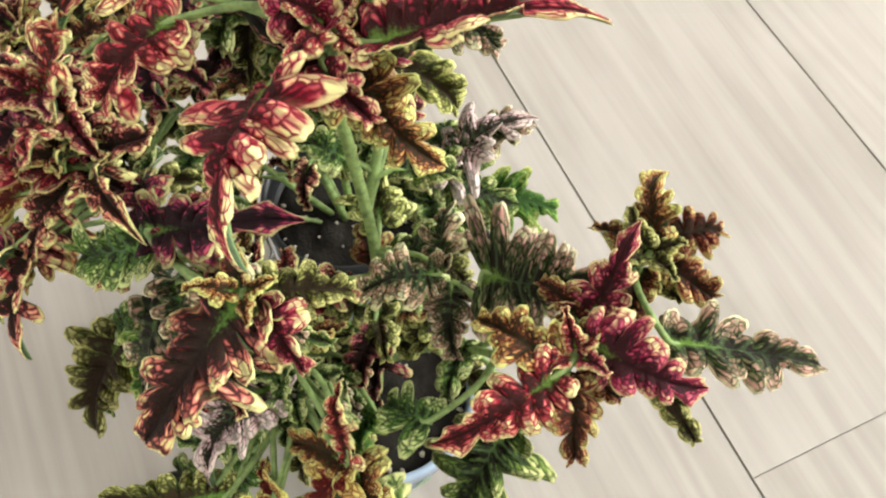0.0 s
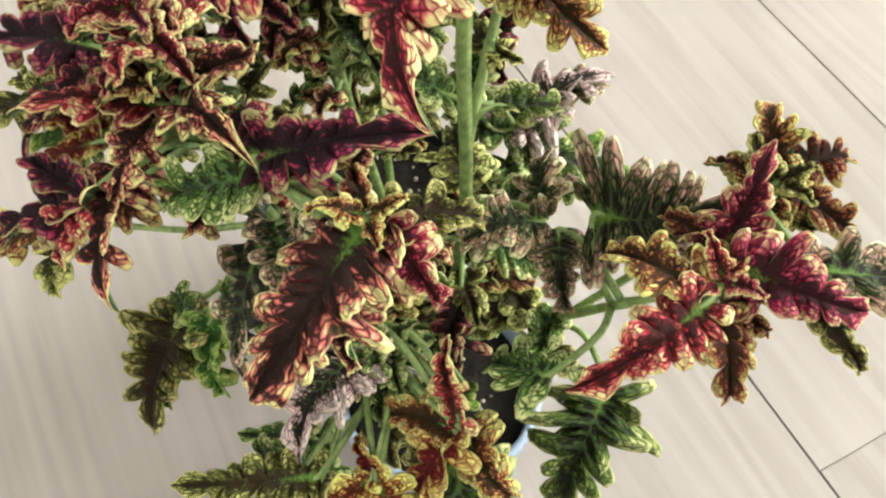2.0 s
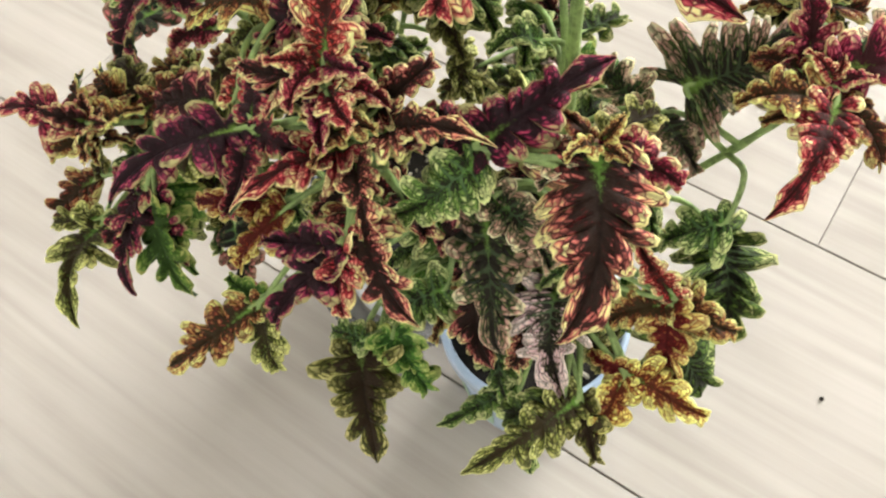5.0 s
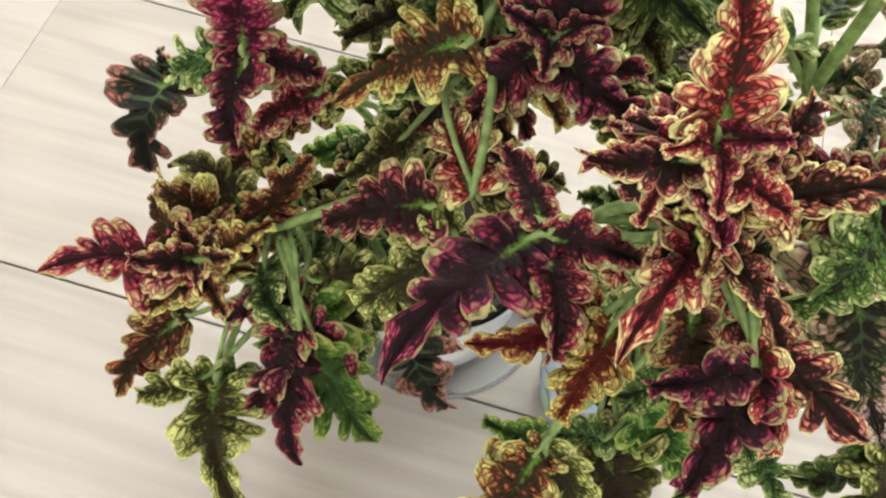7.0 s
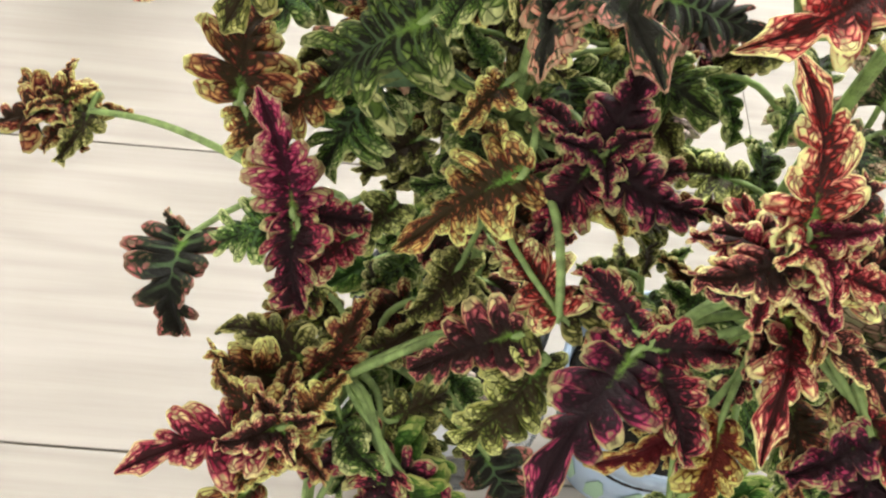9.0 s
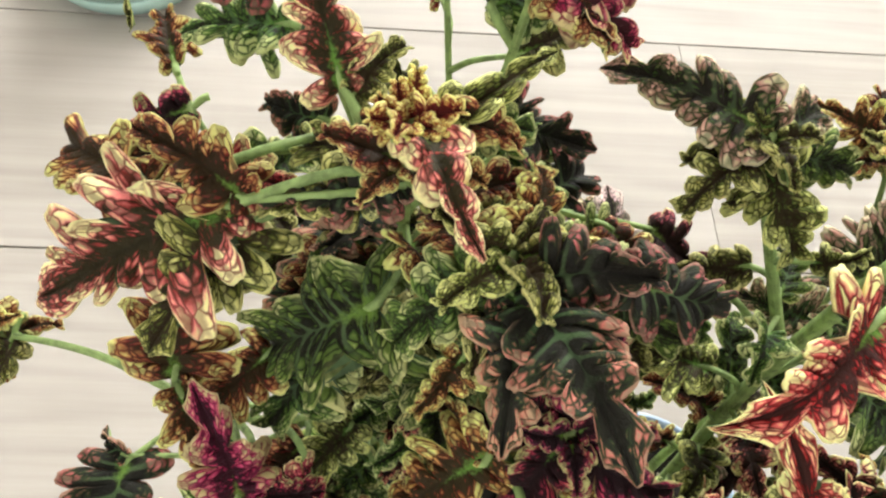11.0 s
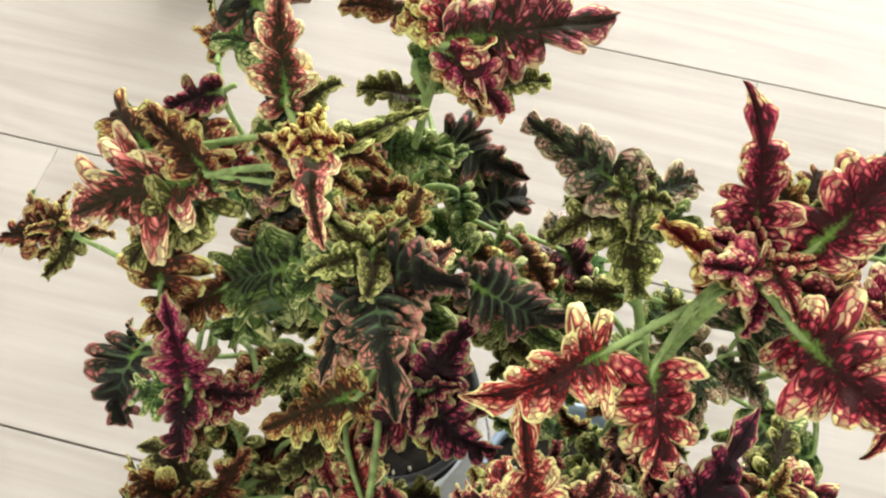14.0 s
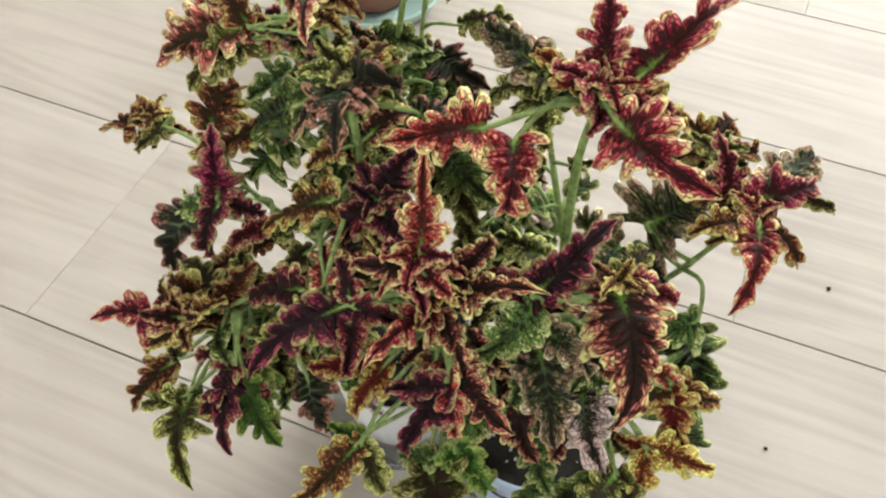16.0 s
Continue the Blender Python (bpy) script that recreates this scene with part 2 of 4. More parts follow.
def wood_material():
    mat, t, b = nodes_of("pale_oak_plank")
    co = t.nodes.new("ShaderNodeTexCoord").outputs["Object"]
    rnd = t.nodes.new("ShaderNodeObjectInfo").outputs["Random"]
    shift = t.nodes.new("ShaderNodeCombineXYZ")
    t.links.new(calc(t, "MULTIPLY", rnd, 37.0), shift.inputs[0])
    t.links.new(calc(t, "MULTIPLY", rnd, 11.0), shift.inputs[1])
    place = t.nodes.new("ShaderNodeVectorMath")
    t.links.new(co, place.inputs[0])
    t.links.new(shift.outputs[0], place.inputs[1])
    grain = t.nodes.new("ShaderNodeMapping")
    grain.inputs["Scale"].default_value = (0.9, 9.0, 1.0)
    t.links.new(place.outputs[0], grain.inputs[0])
    fine = t.nodes.new("ShaderNodeMapping")
    fine.inputs["Scale"].default_value = (5.0, 130.0, 1.0)
    t.links.new(place.outputs[0], fine.inputs[0])
    swirl = noise_of(t, grain.outputs[0], 1.5, 2, 0.45)
    rings = calc(t, "SINE", calc(t, "MULTIPLY", swirl, 62.0))
    rings = calc(t, "ADD", calc(t, "MULTIPLY", rings, 0.5), 0.5)
    fibre = noise_of(t, fine.outputs[0], 1.0, 5, 0.65)
    cloud = noise_of(t, place.outputs[0], 5.0, 3)
    v = calc(t, "ADD", calc(t, "MULTIPLY", rings, 0.12), calc(t, "MULTIPLY", fibre, 0.48))
    v = calc(t, "ADD", v, calc(t, "MULTIPLY", cloud, 0.56))
    v = calc(t, "ADD", v, calc(t, "MULTIPLY", rnd, 0.10))
    c = ramp(t, v, (0.30, (0.290, 0.255, 0.220)), (0.66, (0.405, 0.366, 0.326)), (1.0, (0.490, 0.452, 0.412)))
    t.links.new(c, b.inputs["Base Color"])
    t.links.new(calc(t, "ADD", calc(t, "MULTIPLY", fibre, 0.2), 0.46), b.inputs["Roughness"])
    b.inputs["Specular IOR Level"].default_value = 0.22
    bump(t, [b], fibre, 0.12, 0.0006)
    return mat


WOOD = wood_material()
SEAM = plain("dark_seam", (0.23, 0.20, 0.17), 0.8, grain=200)
WALL = plain("white_wall_paint", (0.78, 0.76, 0.73), 0.75, grain=25, vary=0.03)
CEIL = plain("white_ceiling_paint", (0.80, 0.79, 0.77), 0.8, grain=25, vary=0.02)
FRAME = plain("white_window_frame", (0.78, 0.78, 0.77), 0.35, grain=30, vary=0.03)
BLUE = plain("pale_blue_plastic", (0.35, 0.44, 0.57), 0.30, grain=60, vary=0.06)
BLACK = plain("black_plastic", (0.018, 0.018, 0.020), 0.38, grain=90, vary=0.2)
WHITE = plain("white_plastic", (0.66, 0.66, 0.68), 0.28, grain=50, vary=0.05)
PRINT = plain("green_print", (0.30, 0.46, 0.30), 0.35, grain=150, vary=0.15)
SOIL = plain("dark_potting_soil", (0.020, 0.016, 0.013), 0.95, grain=500, vary=0.6, relief=0.8, spec=0.2)
PERLITE = plain("perlite", (0.46, 0.41, 0.32), 0.9, grain=600, vary=0.2)
TEAL = plain("pale_teal_glaze", (0.36, 0.52, 0.47), 0.25, grain=30, vary=0.08)
TERRA = plain("brown_terracotta", (0.22, 0.085, 0.060), 0.8, grain=120, vary=0.2)


def clear_plastic():
    mat, t, b = nodes_of("clear_plastic")
    b.inputs["Base Color"].default_value = (0.93, 0.94, 0.95, 1)
    b.inputs["Roughness"].default_value, b.inputs["IOR"].default_value = 0.12, 1.2
    b.inputs["Transmission Weight"].default_value = 0.9
    return mat


CLEAR = clear_plastic()
GLASS, gt, gb = nodes_of("window_glass")
gb.inputs["Base Color"].default_value = (0.97, 0.98, 0.98, 1)
gb.inputs["Roughness"].default_value, gb.inputs["Transmission Weight"].default_value, gb.inputs["IOR"].default_value = 0.02, 1.0, 1.05


# ---------------------------------------------------------------- mesh helpers
def part(name, bm, material, parent=None, label=""):
    me = bpy.data.meshes.new(name)
    bm.to_mesh(me)
    bm.free()
    for m in material if isinstance(material, (list, tuple)) else [material]:
        me.materials.append(m)
    ob = new(name, me)
    ob.parent = parent
    return tagged(ob, label)


def box(x0, y0, z0, x1, y1, z1, bevel=0.0):
    bm = bmesh.new()
    bmesh.ops.create_cube(bm, size=1.0, matrix=Matrix.LocRotScale(((x0 + x1) / 2, (y0 + y1) / 2, (z0 + z1) / 2), None, (x1 - x0, y1 - y0, z1 - z0)))
    if bevel:
        bmesh.ops.bevel(bm, geom=bm.edges[:], offset=bevel, segments=2, affect="EDGES", profile=0.6)
    return bm


def lathe(profile, steps=56, wobble=0.0):
    """Turns a closed profile of (radius, height) round the z axis."""
    bm = bmesh.new()
    rings = []
    for i in range(steps):
        a = 2 * math.pi * i / steps
        k = 1 + wobble * math.sin(2 * a + 0.6)
        rings.append([bm.verts.new((r * k * math.cos(a), r * k * math.sin(a), z)) for r, z in profile])
    n = len(profile)
    for i in range(steps):
        p, q = rings[i], rings[(i + 1) % steps]
        for j in range(n):
            f = bm.faces.new((p[j], q[j], q[(j + 1) % n], p[(j + 1) % n]))
            f.smooth = True
    bmesh.ops.recalc_face_normals(bm, faces=bm.faces[:])
    return bm


def spline(points, per=7):
    """Catmull-Rom through the points."""
    pts = [Vector(p) for p in points]
    pts = [2 * pts[0] - pts[1]] + pts + [2 * pts[-1] - pts[-2]]
    out = []
    for i in range(1, len(pts) - 2):
        a, b, c, d = pts[i - 1 : i + 3]
        for k in range(per):
            u = k / per
            out.append(0.5 * ((2 * b) + (c - a) * u + (2 * a - 5 * b + 4 * c - d) * u * u + (3 * b - a - 3 * c + d) * u ** 3))
    return out + [pts[-2]]


def tube_data(path, r0, r1, sides=8):
    verts, faces = [], []
    n = len(path)
    for i, p in enumerate(path):
        d = (path[min(i + 1, n - 1)] - path[max(i - 1, 0)]).normalized()
        s = d.cross(Vector((0.3, 0.2, 0.93))).normalized()
        t = d.cross(s)
        r = r0 + (r1 - r0) * i / (n - 1)
        for k in range(sides):
            a = 2 * math.pi * k / sides
            verts.append(p + (s * math.cos(a) + t * math.sin(a)) * r * (1.18 if k % 2 == 0 else 0.95))
    for i in range(n - 1):
        for k in range(sides):
            k2 = (k + 1) % sides
            faces.append((i * sides + k, i * sides + k2, (i + 1) * sides + k2, (i + 1) * sides + k))
    faces.append(tuple(range(sides))[::-1])
    faces.append(tuple((n - 1) * sides + k for k in range(sides)))
    return verts, faces


# ---------------------------------------------------------------- plants
class Plant:
    def __init__(self, name, foot, label, group="potted coleus"):
        self.ob = tagged(new(name), label, "plant", group)
        self.ob.location = foot
        self.foot = Vector(foot)
        self.rng = random.Random(name + label)
        self.stems = []

    def stem(self, *points, r0=3.2, r1=1.7):
        """A branch through points given in millimetres."""
        path = spline([Vector(p) * 0.001 - self.foot for p in points])
        v, f = tube_data(path, r0 * 0.00066, r1 * 0.00072, 8)
        me = bpy.data.meshes.new("stem")
        me.from_pydata(v, [], f)
        for p in me.polygons:
            p.use_smooth = True
        u1, u2 = me.uv_layers.new(name="blade"), me.uv_layers.new(name="lobe")
        me.materials.append(STEM)
        ob = new("stem", me)
        ob.parent = self.ob
        self.stems.append((ob, path))
        return self

    def leaf(self, kind, base, tip, w=0.5, arch=0.10, roll=0.0, lobes=6, up=(0.0, -0.40, 0.92), fold=0.10, ruffle=0.9, petiole=True):
        """A lobed leaf from base to tip, in millimetres; w: its width over its length."""
        rng = self.rng
        a, z = Vector(base) * 0.001 - self.foot, Vector(tip) * 0.001 - self.foot
        x = z - a
        length = x.length
        x.normalize()
        n = Vector(up)
        n = (n - n.dot(x) * x).normalized()
        n = Matrix.Rotation(radians(roll + rng.uniform(-16, 16)), 3, x) @ n
        y = n.cross(x)
        m = Matrix((x, y, n)).transposed().to_4x4()
        m.translation = a
        reach = lambda p: (p - a).length + max(0.0, p.z - a.z + 0.004) * 1.5
        ob, path = min(self.stems, key=lambda s: min(reach(p) for p in s[1]))
        me = blade(kind, length, w * (1.24 if length < 0.032 or lobes > 7 else 1.14), lobes, arch + rng.uniform(-0.03, 0.07), fold + rng.uniform(-0.12, 0.22), ruffle, rng, self.petiole_path(a, x, path, m.inverted()) if petiole else None)
        leaf = new("leaf", me)
        leaf.parent = ob
        leaf.matrix_basis = m
        return self

    def petiole_path(self, a, x, path, inv):
        best = min(path, key=lambda p: (p - a).length + max(0.0, p.z - a.z + 0.004) * 1.5)
        if (best - a).length < 0.002:
            best = a - x * 0.006
        mid = (best + a) / 2 + Vector((0, 0, 0.12 * (best - a).length)) - x * 0.15 * (best - a).length
        return [inv @ p for p in spline([best, mid, a, a + x * 0.004], 4)]

    def dress(self, which, kinds, size=26, gap=26, lo=0.25, hi=0.92):
        """Crossed pairs of leaves along one of the branches."""
        rng = self.rng
        ob, path = self.stems[which]
        total = sum((q - p).length for p, q in zip(path, path[1:]))
        turn, run, want = rng.uniform(0, 90), 0.0, lo * total
        for p, q in zip(path, path[1:]):
            step_len = (q - p).length
            while run + step_len > want and want < hi * total:
                d = (q - p).normalized()
                c = p + d * (want - run) + self.foot
                side = d.cross(Vector((0.2, 0.97, 0.1))).normalized()
                side = Matrix.Rotation(radians(turn), 3, d) @ side
                for sgn in (-1, 1):
                    out = (side * sgn + d * rng.uniform(0.0, 0.5) + Vector((0, 0, rng.uniform(-0.3, 0.25)))).normalized()
                    ln = size * rng.uniform(0.7, 1.25)
                    b = c * 1000 + out * rng.uniform(5, 10)
                    self.leaf(rng.choice(kinds), b, b + out * ln, rng.uniform(0.5, 0.66), rng.uniform(0.06, 0.2), lobes=5)
                turn += 90 + rng.uniform(-20, 20)
                want += gap * 0.001 * rng.uniform(0.8, 1.2)
            run += step_len
        return self

    def rosette(self, kind, centre, n=6, size=14, lift=0.35, spread=360, start=0, w=0.55):
        """Young leaves round a shoot's tip."""
        for i in range(n):
            az = radians(start + spread * (i + self.rng.uniform(-0.25, 0.25)) / n)
            s = size * self.rng.uniform(0.7, 1.25)
            k = lift + self.rng.uniform(-0.3, 0.3)
            c = Vector(centre)
            d = Vector((math.cos(az), math.sin(az), k)).normalized()
            self.leaf(kind, c + d * 2, c + d * (2 + s), w, 0.12, 0, 4, ruffle=0.35, petiole=False)
        return self


def blade(kind, length, w, lobes, arch, fold, ruffle, rng, stalk):
    """Mesh of one leaf: x along the midrib, y across, z out of its face."""
    per, cols = 12, 6
    lobes = max(4, round(lobes * 0.98))
    blunt = max(0.0, min(1.0, (0.036 - length) / 0.014))
    end = 0.60 + 0.26 * blunt + rng.uniform(-0.05, 0.05)
    ahead = 12
    rows = lobes * per + ahead
    half = length * w * 0.5
    depth = rng.uniform(0.54, 0.68) if lobes >= 8 else rng.uniform(0.70, 0.85)
    back = rng.uniform(100, 135)
    lift, cuts = {}, {}
    for side in (-1, 1):
        widths = [rng.uniform(0.65, 1.45) for _ in range(lobes)]
        total = sum(widths)
        cuts[side] = [sum(widths[:k]) / total for k in range(lobes + 1)]
        for k in range(lobes + 1):
            lift[side, k] = (rng.uniform(-1.3, 1.2), rng.uniform(0.70, 1.25), rng.uniform(-0.6, 0.6))
    swell, phase = rng.uniform(0.01, 0.04), rng.uniform(0, 6.3)
    twist, sway, bend = rng.uniform(-0.4, 0.4), rng.uniform(-0.08, 0.08), rng.uniform(-0.1, 0.9)
    hook = rng.uniform(-0.6, 0.6)
    top, uvs, lob = [], [], []
    for i in range(rows + 1):
        u = min(1.0, i / (lobes * per))
        q = max(0.0, (i - lobes * per) / ahead)
        s = end * u ** 1.22 if q == 0 else end + (1 - end) * q
        env = float(np.interp(u, (0, 0.14, 0.34, 0.66, 1), (0.66, 0.92, 1.06, 0.86, 0.56)))
        if q:
            env = (0.56 + 0.26 * math.sin(math.pi * min(1.0, 1.5 * q)) * (1 - q)) * (1 - q) ** (0.66 - 0.2 * blunt)
        aim = radians(back - (back - 42) * u ** 0.62 - 22 * q)
        for j in range(-cols, cols + 1):
            side = -1 if j < 0 else 1
            v = abs(j) / cols
            ph = float(np.interp(u, cuts[side], range(lobes + 1)))
            k = min(int(ph), lobes)
            fr = ph - k
            lobed = 0.0 if k == lobes else 1.0
            bulge = math.sqrt(max(0.0, 1 - abs(2 * fr - 1) ** 2.1)) if lobed else 0.0
            tilt, big, skew = lift[side, k]
            hw = half * env
            if lobed:
                hw *= (1 - depth * (1 - bulge)) * (1 + (big - 1) * bulge)
                hw *= 1 - 0.04 * v * abs(math.sin(3 * math.pi * fr)) ** 3
            else:
                # two or three low teeth beside the long tip
                hw *= (1 - 0.45 * depth * (1 - min(1.0, q * 5))) * (1 - 0.16 * abs(math.cos(2.5 * math.pi * q + k)) * (1 - q))
            wide = end * length / lobes
            turn = aim + lobed * skew * v * bulge * 0.6
            fan = lobed * (fr - 0.5) * v * v * wide * 0.62 * bulge
            xx = length * s + math.cos(turn) * v * hw + math.sin(turn) * fan
            yy = side * (math.sin(turn) * v * hw - math.cos(turn) * fan)
            dome = lobed * (1 - (2 * fr - 1) ** 2)
            zz = fold * abs(yy) + 0.72 * ruffle * half * env * v ** 2 * tilt * (0.35 + 0.65 * bulge) * lobed
            zz += wide * (0.58 - 0.9 * (tilt > 0.8)) * dome * math.sin(0.72 * math.pi * v) - 0.16 * wide * (1 - bulge) * v * lobed
            zz -= 0.34 * hw * v ** 3
            zz -= 0.0006 * max(0.0, 1 - v * 4)
            zz += arch * length * 4 * s * (1 - s) + twist * yy * s
            zz += swell * length * v * math.sin(7 * s + phase + side)
            zz -= bend * length * max(0.0, s - 0.5) ** 2
            yy += sway * length * math.sin(math.pi * s) + hook * length * max(0.0, s - 0.6) ** 2
            top.append((xx, yy, zz))
            uvs.append((s, 0.5 + 0.5 * side * v))
            lob.append((math.sin(math.pi * fr) ** 2 if lobed and v > 0.06 else 1.0 - 0.5 * v * (1 - lobed), ph + q * 1.6))
    m = 2 * cols + 1
    n = len(top)
    thick = 0.0005
    verts = top + [(x, y, z - thick) for x, y, z in top]
    faces, mats = [], []
    for i in range(rows):
        for j in range(m - 1):
            p = i * m + j
            faces.append((p, p + m, p + m + 1, p + 1)), mats.append(0)
            faces.append((n + p, n + p + 1, n + p + m + 1, n + p + m)), mats.append(1)
        for j, flip in ((0, False), (m - 1, True)):
            p = i * m + j
            q = (p, n + p, n + p + m, p + m)
            faces.append(q[::-1] if flip else q), mats.append(0)
    luv, llob = uvs + uvs, lob + lob
    # a bare midrib under the leaf
    rib = [Vector((length * s, sway * length * math.sin(math.pi * s), arch * length * 4 * s * (1 - s) - bend * length * max(0.0, s - 0.55) ** 2 - 0.0019)) for s in (0, 0.15, 0.3, 0.5, 0.7, 0.9)]
    runs = [(rib, 0.0008 * (length / 0.04), 0.0003)]
    if stalk:
        runs.append((stalk, 0.0011, 0.0009 * (length / 0.04) ** 0.5))
    for run, r0, r1 in runs:
        tv, tf = tube_data(run, r0, r1, 5)
        o = len(verts)
        verts += [tuple(v) for v in tv]
        luv += [(0, 0.5)] * len(tv)
        llob += [(0.3, 0)] * len(tv)
        faces += [tuple(o + k for k in f) for f in tf]
        mats += [2] * len(tf)
    me = bpy.data.meshes.new("leaf")
    me.from_pydata(verts, [], faces)
    for mat in (LEAF[kind], UNDER_DARK if kind in ("purple", "pink", "dusk") else UNDER, STEM):
        me.materials.append(mat)
    me.polygons.foreach_set("material_index", mats)
    me.polygons.foreach_set("use_smooth", [True] * len(mats))
    index = np.zeros(len(me.loops), dtype=np.int32)
    me.loops.foreach_get("vertex_index", index)
    for name, data in (("blade", luv), ("lobe", llob)):
        layer = me.uv_layers.new(name=name)
        layer.data.foreach_set("uv", np.array(data, dtype=np.float32)[index].ravel())
    me.update()
    return me


# ---------------------------------------------------------------- the room
X0, X1, Y0, Y1, H = -2.2, 2.6, -2.2, 2.7, 2.5
ROOM = {}


def wall(name, boxes, label):
    bm = bmesh.new()
    for b in boxes:
        piece = box(*b)
        me = bpy.data.meshes.new("piece")
        piece.to_mesh(me)
        piece.free()
        bm.from_mesh(me)
        bpy.data.meshes.remove(me)
    return tagged(part(name, bm, WALL), label, "wall", kind="structure")


T = 0.16
wall("wall_east", [(X1, Y0, -0.02, X1 + T, Y1, H)], "plain white painted wall of the room")
wall("wall_west", [(X0 - T, Y0, -0.02, X0, Y1, H)], "plain white painted wall of the room")
NW = (-0.5, 1.7, 0.45, 2.4)
# south opening is added, out of view, to go with the fill lamp
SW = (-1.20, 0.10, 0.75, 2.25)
wall("wall_north", [(X0 - T, Y1, -0.02, NW[0], Y1 + T, H), (NW[1], Y1, -0.02, X1 + T, Y1 + T, H), (NW[0], Y1, -0.02, NW[1], Y1 + T, NW[2]), (NW[0], Y1, NW[3], NW[1], Y1 + T, H)], "white painted wall with a wide window")
wall("wall_south", [(X0 - T, Y0 - T, -0.02, SW[0], Y0, H), (SW[1], Y0 - T, -0.02, X1 + T, Y0, H), (SW[0], Y0 - T, -0.02, SW[1], Y0, SW[2]), (SW[0], Y0 - T, SW[3], SW[1], Y0, H)], "white painted wall with an added window opening")
tagged(part("ceiling", box(X0 - T, Y0 - T, H, X1 + T, Y1 + T, H + 0.1), CEIL), "plain white ceiling", "ceiling", kind="structure")


def window(name, along_x, u0, u1, z0, z1, at):
    ob = tagged(new(name), "unseen white framed window with an area lamp in front", "window", kind="structure")
    f = 0.06

    def b(ua, ub, za, zb, d0, d1, bevel=0.004):
        return box(ua, at + d0, za, ub, at + d1, zb, bevel) if along_x else box(at + d0, ua, za, at + d1, ub, zb, bevel)

    for ua, ub, za, zb in ((u0, u0 + f, z0, z1), (u1 - f, u1, z0, z1), (u0 + f, u1 - f, z0, z0 + f), (u0 + f, u1 - f, z1 - f, z1), ((u0 + u1) / 2 - f / 2, (u0 + u1) / 2 + f / 2, z0 + f, z1 - f)):
        part("window_frame", b(ua, ub, za, zb, 0.06, 0.12), FRAME, ob)
    mid = (u0 + u1) / 2
    for ua, ub in ((u0 + f, mid - f / 2), (mid + f / 2, u1 - f)):
        pane = part("pane", b(ua, ub, z0 + f, z1 - f, 0.088, 0.093, 0), GLASS, ob)
        pane.visible_shadow = False


window("window_1", True, NW[0], NW[1], NW[2], NW[3], Y1)
# unseen window made up to house the south fill
window("added_window", True, SW[0], SW[1], SW[2], SW[3], Y0 - 0.16)

floor = tagged(part("floor", box(X0, Y0, -0.02, X1, Y1, -0.0022), SEAM), "pale oak plank floor with thin dark seams", "floor", kind="structure")
WIDE, LONG, GAP = 0.2, 1.25, 0.0013
JOINT = {-1: -0.503, 0: -0.002, 1: 0.62, 2: -0.004}
row = math.floor(Y0 / WIDE)
while row * WIDE < Y1:
    ya, yb = max(Y0, row * WIDE), min(Y1, (row + 1) * WIDE)
    start = JOINT.get(row, -0.496 + 0.437 * (row * 5 % 7))
    start -= math.ceil((start - X0) / LONG) * LONG
    while start < X1:
        xa, xb = max(X0, start), min(X1, start + LONG)
        if xb - xa > 0.02:
            part("plank", box(xa + GAP / 8, ya + GAP / 2, -0.0021, xb - GAP / 8, yb - GAP / 2, 0.0, 0.0006), WOOD, floor)
        start += LONG
    row += 1

# ---------------------------------------------------------------- pots
BX, BY, BH, BR = -0.109, -0.177, 0.094, 0.0465
KX, KY, KH, KR = -0.207, -0.154, 0.104, 0.0445


def pot(name, x, y, h, r, material, label, lip=0.0045, foot=0.72):
    ob = tagged(new(name), label, "flower pot", "flower pots")
    ob.location = (x, y, 0)
    b = r * foot
    part("body", lathe([(0.004, 0.0), (b - 0.002, 0.0), (b, 0.002), (r - 0.003, h - 0.014), (r - 0.0042, h - 0.013), (b - 0.0012, 0.0035), (0.004, 0.003)]), material, ob)
    part("rim", lathe([(r - 0.003, h - 0.0145), (r, h - 0.014), (r + 0.0006, h - 0.002), (r - 0.0004, h), (r - 0.0024, h), (r - 0.0034, h - 0.003), (r - 0.0042, h - 0.0125)]), material, ob)
    return ob


